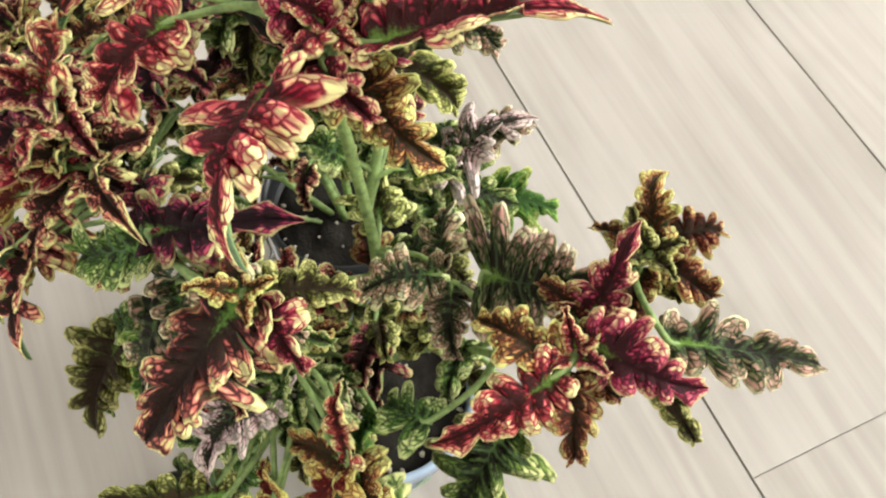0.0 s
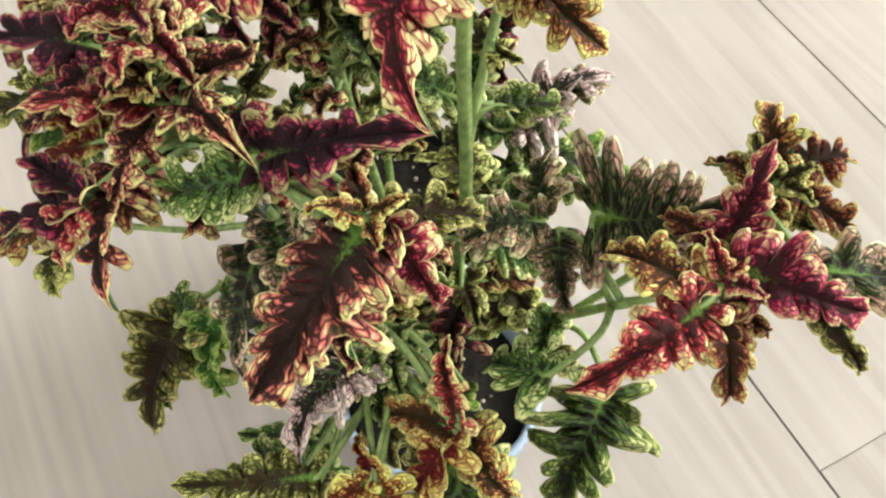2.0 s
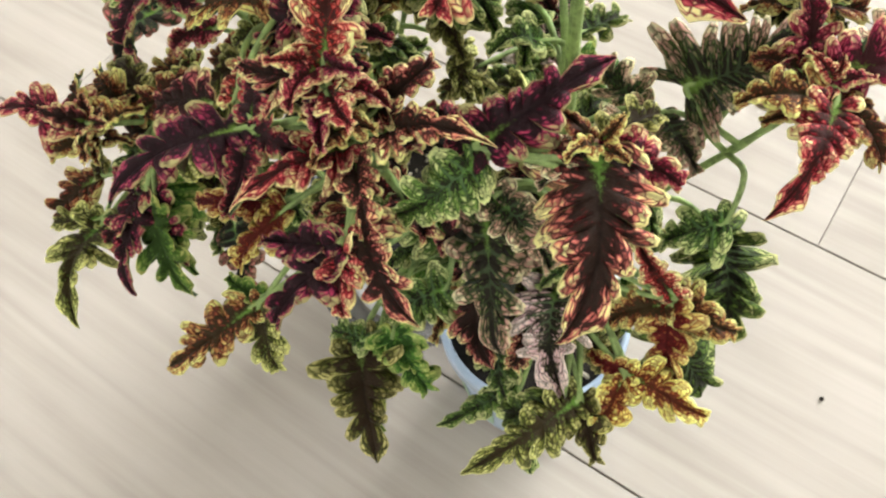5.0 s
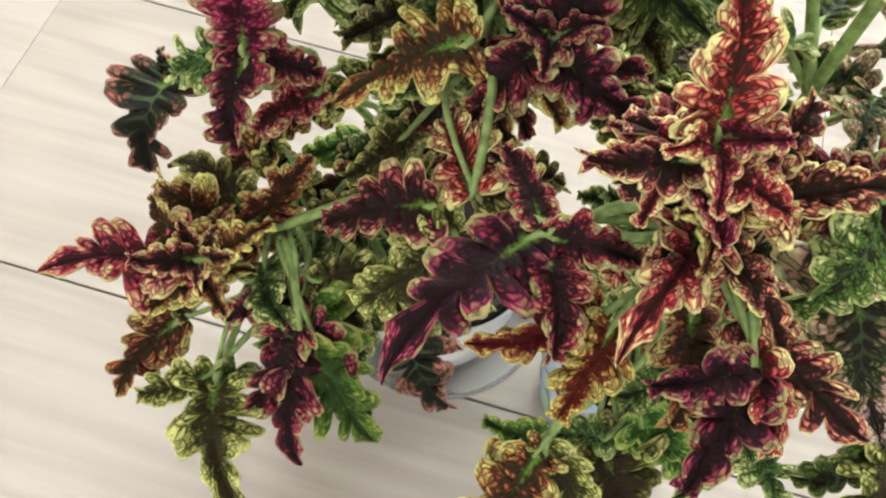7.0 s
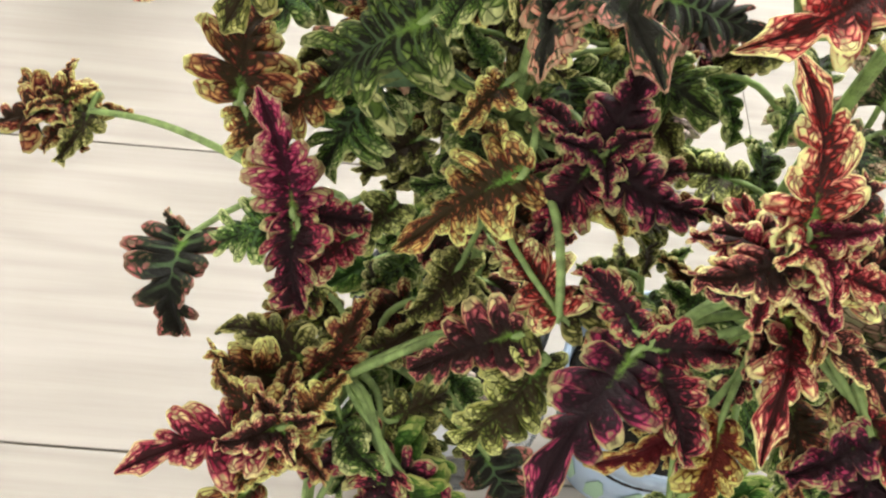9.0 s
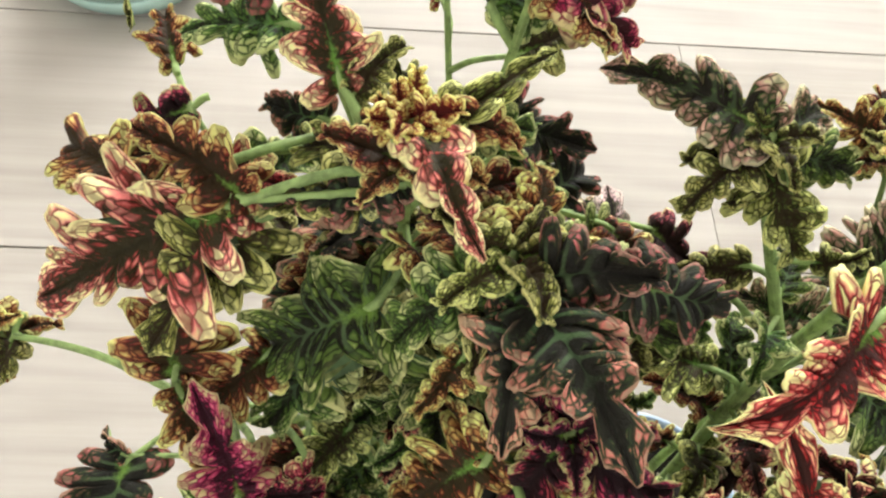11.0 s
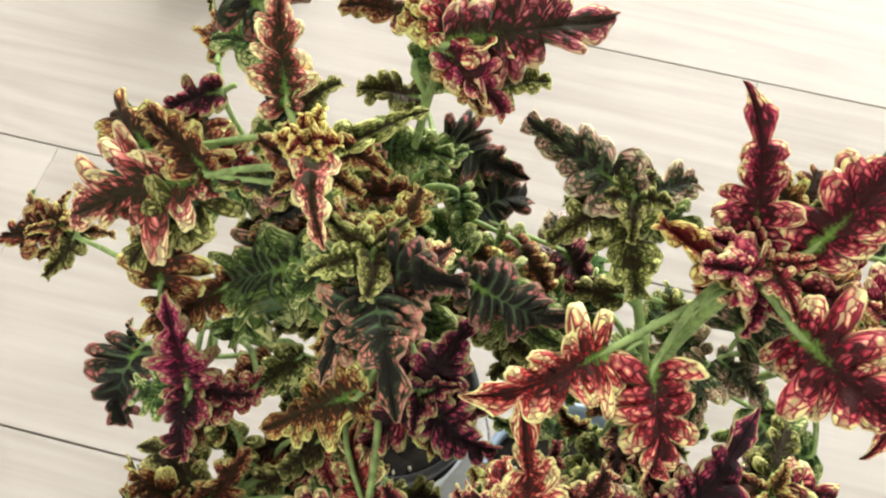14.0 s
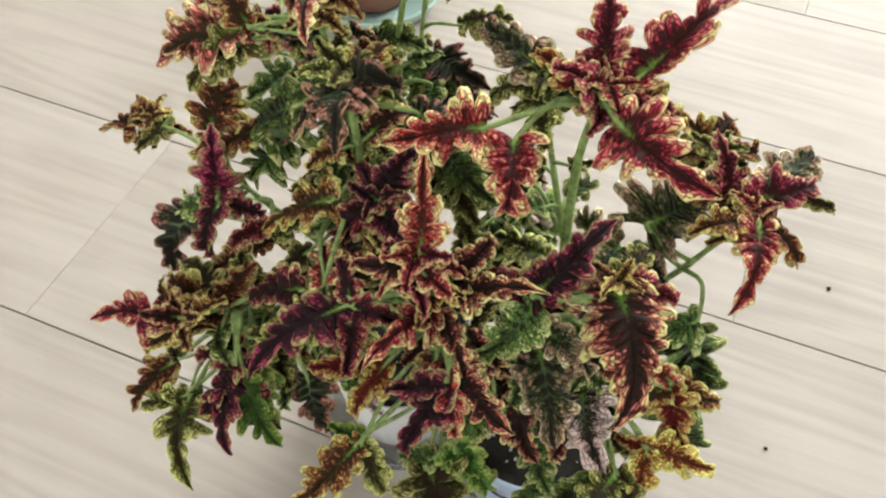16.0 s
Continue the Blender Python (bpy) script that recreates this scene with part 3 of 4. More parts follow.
def soil(x, y, z, r, name="potting_soil"):
    bm = bmesh.new()
    rng = random.Random(int(x * 1e4))
    rings = []
    for i in range(15):
        rr = r * i / 14
        ring = []
        for k in range(40):
            a = 2 * math.pi * k / 40
            p = Vector((rr * math.cos(a), rr * math.sin(a), 0))
            p.z = 0.003 * noise.noise(p * 90 + Vector((x, y, 3))) + 0.0018 * noise.noise(p * 320) + 0.003 * (1 - (i / 14) ** 2)
            ring.append(bm.verts.new(p))
        rings.append(ring)
    low = [bm.verts.new((v.co.x, v.co.y, -0.02)) for v in rings[-1]]
    rings.append(low)
    for p, q in zip(rings, rings[1:]):
        for k in range(40):
            try:
                f = bm.faces.new((p[k], q[k], q[(k + 1) % 40], p[(k + 1) % 40]))
                f.smooth = True
            except ValueError:
                pass
    bmesh.ops.remove_doubles(bm, verts=rings[0], dist=1e-6)
    ob = tagged(part(name, bm, SOIL), "dark moist potting soil with white perlite grains", "soil", kind="stuff")
    ob.location = (x, y, z)
    grains = bmesh.new()
    for _ in range(38):
        a, rr = rng.uniform(0, 6.283), r * math.sqrt(rng.random()) * 0.96
        s = rng.uniform(0.0006, 0.0016)
        bmesh.ops.create_icosphere(grains, subdivisions=1, radius=s, matrix=Matrix.LocRotScale((rr * math.cos(a), rr * math.sin(a), 0.0032 * (1 - (rr / r) ** 2) + 0.0008), Euler((a, rr * 90, a)), (1.3, 0.9, 0.7)))
    part("perlite", grains, PERLITE, ob)
    return ob


blue = pot("flower_pot", BX, BY, BH, BR, BLUE, "pale blue plastic flower pot with green print")
for k in range(14):
    a = radians(360 * k / 14 + 8)
    h = 0.030 + 0.018 * ((k * 5) % 4) / 3
    piece = bmesh.new()
    vs = []
    for zz, wid in ((0.012, 0.0036), (0.012 + h * 0.5, 0.0050), (0.012 + h, 0.0012)):
        rad = BR * 0.72 + (BR - 0.003 - BR * 0.72) * (zz - 0.002) / (BH - 0.016) + 0.0006
        for sgn in (-1, 1):
            aa = a + sgn * wid / rad
            vs.append(piece.verts.new((rad * math.cos(aa), rad * math.sin(aa), zz)))
    for j in (0, 2):
        piece.faces.new((vs[j], vs[j + 1], vs[j + 3], vs[j + 2]))
    ret = bmesh.ops.extrude_face_region(piece, geom=piece.faces[:])
    bmesh.ops.translate(piece, verts=[g for g in ret["geom"] if isinstance(g, bmesh.types.BMVert)], vec=(0.0003 * math.cos(a), 0.0003 * math.sin(a), 0))
    bmesh.ops.recalc_face_normals(piece, faces=piece.faces[:])
    part("printed_mark", piece, PRINT, blue)
soil(BX, BY, BH - 0.012, BR - 0.0048)

black = pot("nursery_pot", KX, KY, KH, KR, BLACK, "black plastic nursery pot inside a white cup", foot=0.74)
soil(KX, KY, KH - 0.014, KR - 0.0048)
cup = tagged(new("cover_cup"), "glossy white plastic cup holding the black pot", "cup")
cup.location = (KX, KY, 0)
part("body", lathe([(0.004, -0.0), (KR * 0.80, -0.0), (KR * 0.83, 0.003), (KR + 0.0006, KH - 0.030), (KR - 0.0006, KH - 0.029), (KR * 0.83 - 0.0014, 0.0035), (0.004, 0.0014)]), WHITE, cup)
black.location.z = 0.0040
saucer = tagged(new("plastic_saucer"), "clear plastic saucer round the foot of the white cup", "saucer")
saucer.location = (KX, KY, 0.0)
part("body", lathe([(KR * 0.86, 0.0004), (KR * 1.20, 0.0004), (KR * 1.27, 0.014), (KR * 1.31, 0.0155), (KR * 1.31, 0.0167), (KR * 1.255, 0.0155), (KR * 1.185, 0.0018), (KR * 0.86, 0.0016)]), CLEAR, saucer)

# planter further back on the floor
TX, TY = -0.424, 0.258
dish = tagged(new("plant_saucer"), "pale teal glazed saucer on the floor", "saucer")
dish.location = (TX, TY, 0)
part("body", lathe([(0.002, 0.0), (0.058, 0.0), (0.062, 0.003), (0.0735, 0.021), (0.0725, 0.0235), (0.0700, 0.022), (0.060, 0.006), (0.002, 0.005)], 64), TEAL, dish)
back_pot = tagged(new("clay_pot"), "brown clay pot standing in the teal saucer", "flower pot", "flower pots")
back_pot.location = (TX, TY, 0.006)
part("body", lathe([(0.002, 0.0), (0.032, 0.0), (0.034, 0.002), (0.044, 0.066), (0.041, 0.066), (0.031, 0.004), (0.002, 0.004)]), TERRA, back_pot)
part("rim", lathe([(0.0441, 0.060), (0.0478, 0.061), (0.0486, 0.078), (0.0475, 0.080), (0.043, 0.080), (0.0412, 0.066)]), TERRA, back_pot)
soil(TX, TY, 0.070, 0.0405)


# ---------------------------------------------------------------- coleus in the blue pot
A = Plant("coleus_plant", (BX, BY, BH - 0.010), "bushy coleus with crimson, cream-edged lobed leaves in a blue pot")
A.stem((-110, -178, 86), (-110, -173, 151), (-110, -169, 228), (-111, -172, 299), (-107, -173, 337), r0=3.6, r1=2.2)
A.stem((-111, -170, 250), (-124, -156, 280), (-136, -142, 309), r0=2.4, r1=1.6)
A.stem((-113, -168, 112), (-97, -155, 150), (-77, -146, 187), (-56, -147, 234), (-38, -132, 261), (-22, -115, 265), r0=2.8, r1=1.6)
A.stem((-77, -146, 187), (-65, -120, 233), (-60, -100, 254), r0=1.9, r1=1.3)
A.stem((-110, -185, 87), (-104, -200, 152), (-91, -213, 234), (-83, -214, 284), r0=2.8, r1=1.7)
A.stem((-120, -185, 86), (-129, -207, 169), (-136, -228, 240), (-143, -239, 281), r0=2.9, r1=1.8)
A.stem((-119, -169, 86), (-132, -144, 150), (-143, -129, 207), r0=2.2, r1=1.4)
A.dress(0, ("olive", "rust", "green", "wine"), 22, 15, hi=0.52)
A.dress(1, ("olive", "green"), 18, 20, hi=0.6)
A.dress(2, ("olive", "rust", "green"), 20, 15, hi=0.3)
A.dress(4, ("green", "olive", "pink", "wine", "rust"), 20, 14)
A.dress(5, ("olive", "rust", "wine", "red", "green"), 20, 14)
A.dress(6, ("green", "olive"), 20, 14)
# tall shoot
A.leaf("red", (-109, -166, 340), (-119, -136, 365), 0.50, 0.06)
A.leaf("red", (-96, -167, 345), (-74, -125, 359), 0.44, 0.08)
A.leaf("red", (-97, -188, 342), (-61, -211, 345), 0.60, 0.12, up=(0.1, -0.60, 0.75))
A.leaf("red", (-139, -201, 336), (-168, -223, 337), 0.56, 0.10)
A.leaf("red", (-128, -203, 336), (-121, -224, 328), 0.8, 0.10, lobes=5)
A.leaf("yellow", (-112, -176, 341), (-132, -170, 348), 0.5, lobes=4)
A.leaf("red", (-108, -176, 341), (-121, -182, 354), 0.7, lobes=4)
A.leaf("red", (-98, -177, 341), (-82, -173, 342), 0.6, lobes=5)
A.leaf("rust", (-100, -172, 336), (-75, -160, 322), 0.55)
A.leaf("olive", (-106, -166, 333), (-93, -146, 317), 0.55)
A.rosette("red", (-106, -172, 342), 6, 13)
A.rosette("red", (-106, -172, 333), 6, 17, lift=-0.05, start=25)
A.leaf("olive", (-121, -163, 224), (-153, -153, 213), 0.6)
A.leaf("green", (-118, -162, 204), (-93, -143, 191), 0.6)
# shoot behind with the curled dark leaf
A.leaf("pink", (-135, -141, 313), (-174, -118, 309), 0.42, 0.26)
A.leaf("olive", (-136, -143, 310), (-156, -157, 305), 0.6)
A.leaf("green", (-134, -142, 310), (-109, -144, 304), 0.6)
A.leaf("pink", (-133, -139, 310), (-116, -124, 304), 0.6)
A.leaf("olive", (-135, -144, 307), (-127, -164, 296), 0.75)
A.rosette("olive", (-135, -142, 312), 5, 11)
A.rosette("olive", (-135, -142, 303), 5, 14, lift=-0.05, start=25)
# shoot to the side over the floor
A.leaf("red", (-40, -132, 267), (-14, -111, 267), 0.62, 0.08)
A.leaf("pink", (-34, -108, 257), (-13, -54, 228), 0.34, 0.10, lobes=7)
A.leaf("red", (-49, -127, 254), (-66, -105, 275), 0.50, 0.05)
A.leaf("rust", (-48, -128, 256), (-65, -132, 258), 0.6, lobes=5)
A.leaf("rust", (-47, -129, 254), (-34, -124, 262), 0.7, lobes=4)
A.leaf("red", (-36, -143, 266), (-35, -182, 252), 0.52, 0.10)
A.leaf("rust", (-40, -142, 264), (-61, -155, 263), 0.62, lobes=5)
A.leaf("rust", (-35, -141, 263), (-16, -149, 258), 0.6, lobes=5)
A.leaf("olive", (-26, -118, 264), (-6, -116, 260), 0.4, lobes=4)
A.leaf("green", (-50, -144, 178), (-29, -175, 155), 0.85, 0.2, lobes=7)
A.leaf("green", (-47, -177, 234), (-62, -186, 221), 0.8, lobes=5)
A.rosette("red", (-39, -136, 265), 4, 10)
A.rosette("rust", (-39, -136, 256), 5, 14, lift=-0.05, start=25)
A.leaf("pink", (-80, -144, 245), (-56, -111, 260), 0.78, 0.08, lobes=9, up=(0.35, -0.45, 0.82), fold=0.0)
A.leaf("pink", (-88, -155, 239), (-93, -179, 241), 0.75, 0.10)
A.leaf("pink", (-90, -153, 237), (-113, -142, 235), 0.66)
A.leaf("pink", (-84, -152, 238), (-64, -162, 232), 0.62)
A.leaf("olive", (-104, -156, 179), (-89, -147, 158), 0.6, lobes=5)
A.leaf("green", (-83, -147, 183), (-68, -162, 172), 0.55, lobes=4)
A.leaf("rust", (-60, -95, 255), (-86, -79, 257), 0.46, 0.12, lobes=6)
A.leaf("rust", (-62, -92, 256), (-58, -75, 258), 0.8, 0.12, lobes=5)
A.leaf("rust", (-57, -95, 254), (-42, -86, 250), 0.72, lobes=5)
A.leaf("rust", (-59, -101, 252), (-47, -114, 241), 0.65, lobes=5)
A.leaf("rust", (-62, -100, 254), (-78, -107, 253), 0.55, lobes=5)
A.rosette("olive", (-60, -99, 257), 4, 11)
A.rosette("olive", (-60, -97, 249), 4, 11, lift=-0.05, start=25)
# front shoot
A.leaf("wine", (-83, -211, 287), (-63, -253, 260), 0.54, 0.12, lobes=8)
A.leaf("red", (-82, -211, 286), (-60, -204, 280), 0.62, lobes=5)
A.leaf("pink", (-83, -213, 285), (-101, -219, 281), 0.62, lobes=5)
A.leaf("olive", (-81, -208, 286), (-74, -186, 281), 0.6)
A.rosette("rust", (-82, -212, 289), 4, 10)
A.rosette("pink", (-82, -212, 280), 5, 14, lift=-0.05, start=25)
A.leaf("purple", (-109, -229, 288), (-90, -192, 302), 0.50, 0.08)
A.leaf("purple", (-108, -229, 287), (-129, -225, 284), 0.6)
A.leaf("green", (-107, -230, 285), (-119, -252, 274), 0.62)
A.leaf("pink", (-105, -230, 266), (-89, -250, 216), 0.44, 0.14, lobes=8)
A.leaf("pink", (-103, -228, 268), (-80, -232, 255), 0.62)
A.leaf("lilac", (-84, -216, 215), (-65, -248, 209), 0.72, 0.14, lobes=8)
A.leaf("green", (-82, -212, 213), (-64, -207, 203), 0.62)
A.leaf("red", (-49, -203, 220), (-69, -198, 235), 0.42, 0.06)
A.leaf("yellow", (-49, -204, 217), (-38, -223, 207), 0.7, lobes=5)
A.leaf("rust", (-48, -202, 217), (-28, -199, 210), 0.65, lobes=5)
A.leaf("rust", (-50, -204, 217), (-66, -217, 211), 0.65, lobes=5)
A.leaf("yellow", (-50, -229, 207), (-23, -230, 208), 0.55, 0.08, lobes=5)
A.leaf("yellow", (-51, -230, 207), (-50, -249, 199), 0.6, lobes=4)
A.leaf("yellow", (-51, -228, 207), (-64, -229, 207), 0.7, lobes=4)
A.leaf("green", (-46, -206, 208), (-27, -190, 156), 0.50, 0.16, lobes=7)
A.leaf("green", (-64, -246, 203), (-82, -256, 184), 0.48, 0.18, lobes=5)
A.leaf("olive", (-60, -243, 202), (-79, -284, 200), 0.46, 0.16, lobes=7)
A.leaf("olive", (-60, -241, 202), (-46, -256, 195), 0.6, lobes=5)
A.leaf("green", (-85, -235, 154), (-103, -265, 150), 0.45, lobes=5)
A.leaf("green", (-84, -237, 154), (-67, -258, 141), 0.55, lobes=6)
A.rosette("green", (-82, -210, 217), 4, 12)
A.rosette("green", (-82, -210, 208), 5, 16, lift=-0.05, start=25)
# shoot to the front and side
A.leaf("red", (-148, -239, 305), (-157, -216, 335), 0.46, 0.04)
A.leaf("wine", (-135, -237, 284), (-105, -232, 300), 0.46, 0.08)
A.leaf("red", (-142, -241, 279), (-157, -276, 285), 0.46, 0.10)
A.leaf("wine", (-139, -243, 279), (-121, -261, 279), 0.5)
A.leaf("wine", (-130, -258, 276), (-100, -275, 268), 0.52, 0.10, lobes=7)
A.leaf("red", (-128, -262, 276), (-119, -281, 266), 0.5, lobes=5)
A.leaf("purple", (-127, -267, 276), (-145, -277, 274), 0.5, lobes=5)
A.leaf("purple", (-126, -269, 275), (-134, -291, 264), 0.55, lobes=5)
A.leaf("wine", (-141, -235, 287), (-164, -235, 299), 0.55)
A.leaf("wine", (-139, -234, 287), (-128, -220, 300), 0.55)
A.leaf("red", (-146, -242, 300), (-134, -250, 304), 0.6, lobes=5)
A.leaf("wine", (-150, -242, 302), (-169, -249, 301), 0.6, lobes=5)
A.rosette("rust", (-143, -241, 288), 5, 12)
A.rosette("wine", (-143, -241, 279), 5, 16, lift=-0.05, start=25)
A.rosette("red", (-149, -239, 306), 5, 12)
A.rosette("red", (-149, -239, 297), 5, 16, lift=-0.05, start=25)
A.leaf("purple", (-174, -251, 275), (-199, -287, 266), 0.50, 0.12, lobes=6)
A.leaf("purple", (-173, -251, 275), (-152, -249, 276), 0.55)
A.leaf("purple", (-174, -248, 276), (-186, -233, 277), 0.6)
A.leaf("purple", (-172, -253, 274), (-164, -273, 267), 0.55)
A.leaf("yellow", (-156, -259, 262), (-182, -273, 258), 0.45)
A.leaf("yellow", (-153, -261, 263), (-159, -281, 253), 0.55)
A.leaf("rust", (-137, -252, 263), (-133, -274, 248), 0.6)
A.leaf("fresh", (-128, -254, 192), (-108, -262, 180), 0.7, 0.1, lobes=5)
A.leaf("rust", (-158, -280, 228), (-180, -312, 207), 0.46, 0.14, lobes=7)
A.leaf("olive", (-157, -281, 228), (-143, -293, 219), 0.6, lobes=5)
A.leaf("fresh", (-159, -278, 228), (-173, -278, 228), 0.6, lobes=4)
A.leaf("olive", (-139, -260, 186), (-111, -290, 160), 0.56, 0.12, lobes=7)
A.leaf("fresh", (-133, -258, 188), (-116, -260, 190), 0.8, lobes=6)
A.leaf("green", (-135, -260, 189), (-153, -262, 181), 0.6)
A.leaf("fresh", (-128, -215, 181), (-158, -225, 169), 0.5)
A.leaf("fresh", (-126, -213, 181), (-104, -222, 173), 0.5)
A.leaf("green", (-131, -220, 206), (-159, -213, 200), 0.55)
# low leaves behind
A.leaf("lilac", (-143, -130, 209), (-143, -88, 216), 0.6, 0.12, lobes=8)
A.leaf("green", (-143, -131, 208), (-167, -113, 197), 0.6)
A.leaf("green", (-141, -131, 208), (-125, -102, 185), 0.7, 0.15)
A.leaf("green", (-143, -133, 208), (-158, -151, 202), 0.6)
A.leaf("olive", (-135, -141, 160), (-114, -128, 150), 0.6)

# fillers inside the bush
A.leaf("wine", (-110, -226, 206), (-92, -244, 186), 0.6, 0.14)
A.leaf("green", (-88, -190, 196), (-80, -210, 188), 0.62, 0.12)
A.leaf("green", (-84, -200, 192), (-64, -212, 184), 0.62, 0.12)
A.leaf("olive", (-80, -206, 190), (-60, -222, 180), 0.62, 0.12)
A.leaf("fresh", (-72, -188, 184), (-60, -200, 174), 0.62, 0.12)
A.leaf("wine", (-94, -178, 200), (-80, -190, 192), 0.62, 0.12)
A.leaf("green", (-96, -212, 206), (-106, -222, 196), 0.6, 0.12)
A.leaf("pink", (-78, -200, 198), (-74, -216, 188), 0.6, 0.12)
A.leaf("wine", (-90, -220, 198), (-86, -240, 188), 0.6, 0.12)
A.leaf("olive", (-106, -196, 206), (-96, -206, 198), 0.6, 0.12)
A.leaf("green", (-110, -218, 226), (-108, -236, 216), 0.6, 0.12)
A.leaf("green", (-140, -148, 256), (-130, -164, 246), 0.6, 0.12)
A.leaf("olive", (-152, -156, 226), (-162, -172, 216), 0.6, 0.12)
A.leaf("green", (-118, -234, 205), (-136, -250, 192), 0.6, 0.14)
A.leaf("green", (-100, -226, 178), (-82, -246, 160), 0.6, 0.14)
A.leaf("olive", (-76, -200, 168), (-54, -206, 152), 0.6, 0.14)
A.leaf("pink", (-150, -112, 202), (-150, -88, 204), 0.7, 0.14)
A.leaf("fresh", (-136, -112, 186), (-122, -84, 172), 0.8, 0.14)
A.leaf("fresh", (-130, -262, 178), (-118, -282, 168), 0.6, 0.1)

# ---------------------------------------------------------------- coleus in the black pot
B = Plant("coleus_plant", (KX, KY, KH - 0.012), "tall coleus with dark purple, pink-blotched leaves in a black pot")
B.stem((-202, -158, 90), (-203, -173, 197), (-201, -186, 318), r0=3.3, r1=1.9)
B.stem((-206, -153, 90), (-218, -155, 216), (-221, -168, 340), r0=3.2, r1=1.8)
B.stem((-219, -156, 250), (-232, -137, 304), (-250, -124, 342), r0=2.0, r1=1.4)
B.stem((-208, -147, 236), (-202, -140, 305), (-196, -134, 350), r0=2.0, r1=1.5)
B.stem((-208, -143, 177), (-206, -116, 255), (-210, -88, 304), r0=1.9, r1=1.3)
B.stem((-217, -158, 196), (-249, -137, 254), (-274, -120, 278), (-286, -97, 283), r0=1.8, r1=1.1)
B.stem((-210, -157, 90), (-235, -169, 176), (-266, -183, 230), (-306, -167, 233), (-342, -157, 225), r0=2.6, r1=1.3)
B.stem((-208, -163, 90), (-225, -200, 158), (-241, -233, 211), (-257, -260, 229), r0=2.6, r1=1.4)
B.stem((-250, -124, 340), (-278, -102, 347), (-298, -76, 330), (-306, -60, 292), r0=1.2, r1=0.7)
B.dress(0, ("olive", "green", "rust", "wine"), 20, 14)
B.dress(1, ("olive", "green", "rust"), 20, 14)
B.dress(2, ("green", "dusk"), 20, 15, hi=0.65)
B.dress(3, ("olive", "green"), 20, 15, hi=0.65)
B.dress(4, ("green", "olive"), 20, 15, hi=0.65)
B.dress(5, ("green", "olive"), 20, 15, hi=0.65)
B.dress(6, ("green", "olive", "fresh"), 20, 15, hi=0.4)
B.dress(7, ("rust", "olive", "green", "wine", "rust"), 20, 14)
B.leaf("dusk", (-201, -192, 327), (-184, -229, 332), 0.56, 0.08, lobes=6)
B.leaf("dusk", (-202, -193, 327), (-206, -222, 329), 0.5, 0.08, lobes=5)
B.leaf("dusk", (-176, -180, 312), (-142, -176, 298), 0.44, 0.12, lobes=8, fold=-0.1)
B.leaf("dusk", (-198, -190, 327), (-178, -194, 338), 0.62, lobes=5)
B.leaf("rust", (-201, -186, 328), (-193, -163, 329), 0.55)
B.leaf("rust", (-203, -186, 328), (-217, -171, 323), 0.6)
B.leaf("green", (-204, -189, 326), (-223, -197, 313), 0.6)
B.leaf("dusk", (-232, -155, 284), (-249, -184, 258), 0.66, 0.16, lobes=8)
B.rosette("olive", (-201, -187, 330), 5, 13)
B.rosette("olive", (-201, -187, 321), 5, 17, lift=-0.05, start=25)
B.leaf("green", (-202, -178, 266), (-221, -192, 254), 0.6)
B.leaf("olive", (-202, -176, 258), (-174, -185, 248), 0.6)
B.leaf("green", (-202, -175, 237), (-228, -179, 226), 0.6)
B.leaf("green", (-202, -173, 232), (-173, -168, 223), 0.6)
# middle shoots
B.leaf("cream", (-220, -171, 348), (-210, -198, 347), 0.36, 0.14, lobes=4)
B.leaf("cream", (-254, -173, 323), (-295, -185, 299), 0.60, 0.16, lobes=7)
B.leaf("rust", (-252, -172, 324), (-275, -160, 329), 0.5)
B.leaf("olive", (-252, -176, 320), (-270, -197, 304), 0.6)
B.leaf("rust", (-276, -162, 311), (-304, -138, 293), 0.5, 0.14)
B.leaf("cream", (-234, -153, 336), (-247, -114, 354), 0.36, 0.06, lobes=7)
B.leaf("olive", (-232, -154, 334), (-222, -143, 338), 0.5)
B.leaf("dusk", (-221, -168, 325), (-252, -170, 322), 0.30, 0.10)
B.rosette("yellow", (-221, -171, 346), 9, 7, lift=1.1, w=0.85)
B.rosette("rust", (-221, -171, 337), 7, 12, lift=-0.05, start=25)
B.leaf("rust", (-219, -170, 346), (-201, -172, 345), 0.45, lobes=4)
B.leaf("olive", (-217, -170, 346), (-195, -154, 351), 0.3, lobes=4)
B.leaf("dusk", (-250, -125, 340), (-282, -97, 340), 0.50, 0.16)
B.leaf("dusk", (-250, -124, 341), (-231, -88, 344), 0.42, 0.12)
B.leaf("green", (-247, -124, 323), (-275, -118, 312), 0.5)
B.leaf("cream", (-195, -134, 352), (-149, -108, 346), 0.54, 0.14, lobes=7)
B.leaf("red", (-195, -135, 350), (-176, -143, 341), 0.55, lobes=5)
B.leaf("rust", (-197, -132, 350), (-207, -112, 353), 0.5, lobes=5)
B.leaf("dusk", (-198, -111, 277), (-167, -122, 280), 0.60, 0.16, lobes=8)
B.leaf("green", (-200, -113, 275), (-219, -127, 267), 0.6)
B.leaf("rust", (-212, -84, 306), (-245, -82, 302), 0.52, 0.16)
B.leaf("olive", (-210, -85, 306), (-197, -77, 312), 0.5, lobes=5)
B.leaf("olive", (-214, -80, 256), (-236, -87, 265), 0.6)
B.leaf("red", (-211, -81, 294), (-219, -68, 293), 0.6, lobes=5)
B.leaf("olive", (-189, -99, 291), (-166, -91, 295), 0.5)
B.leaf("green", (-202, -108, 245), (-181, -89, 235), 0.6)
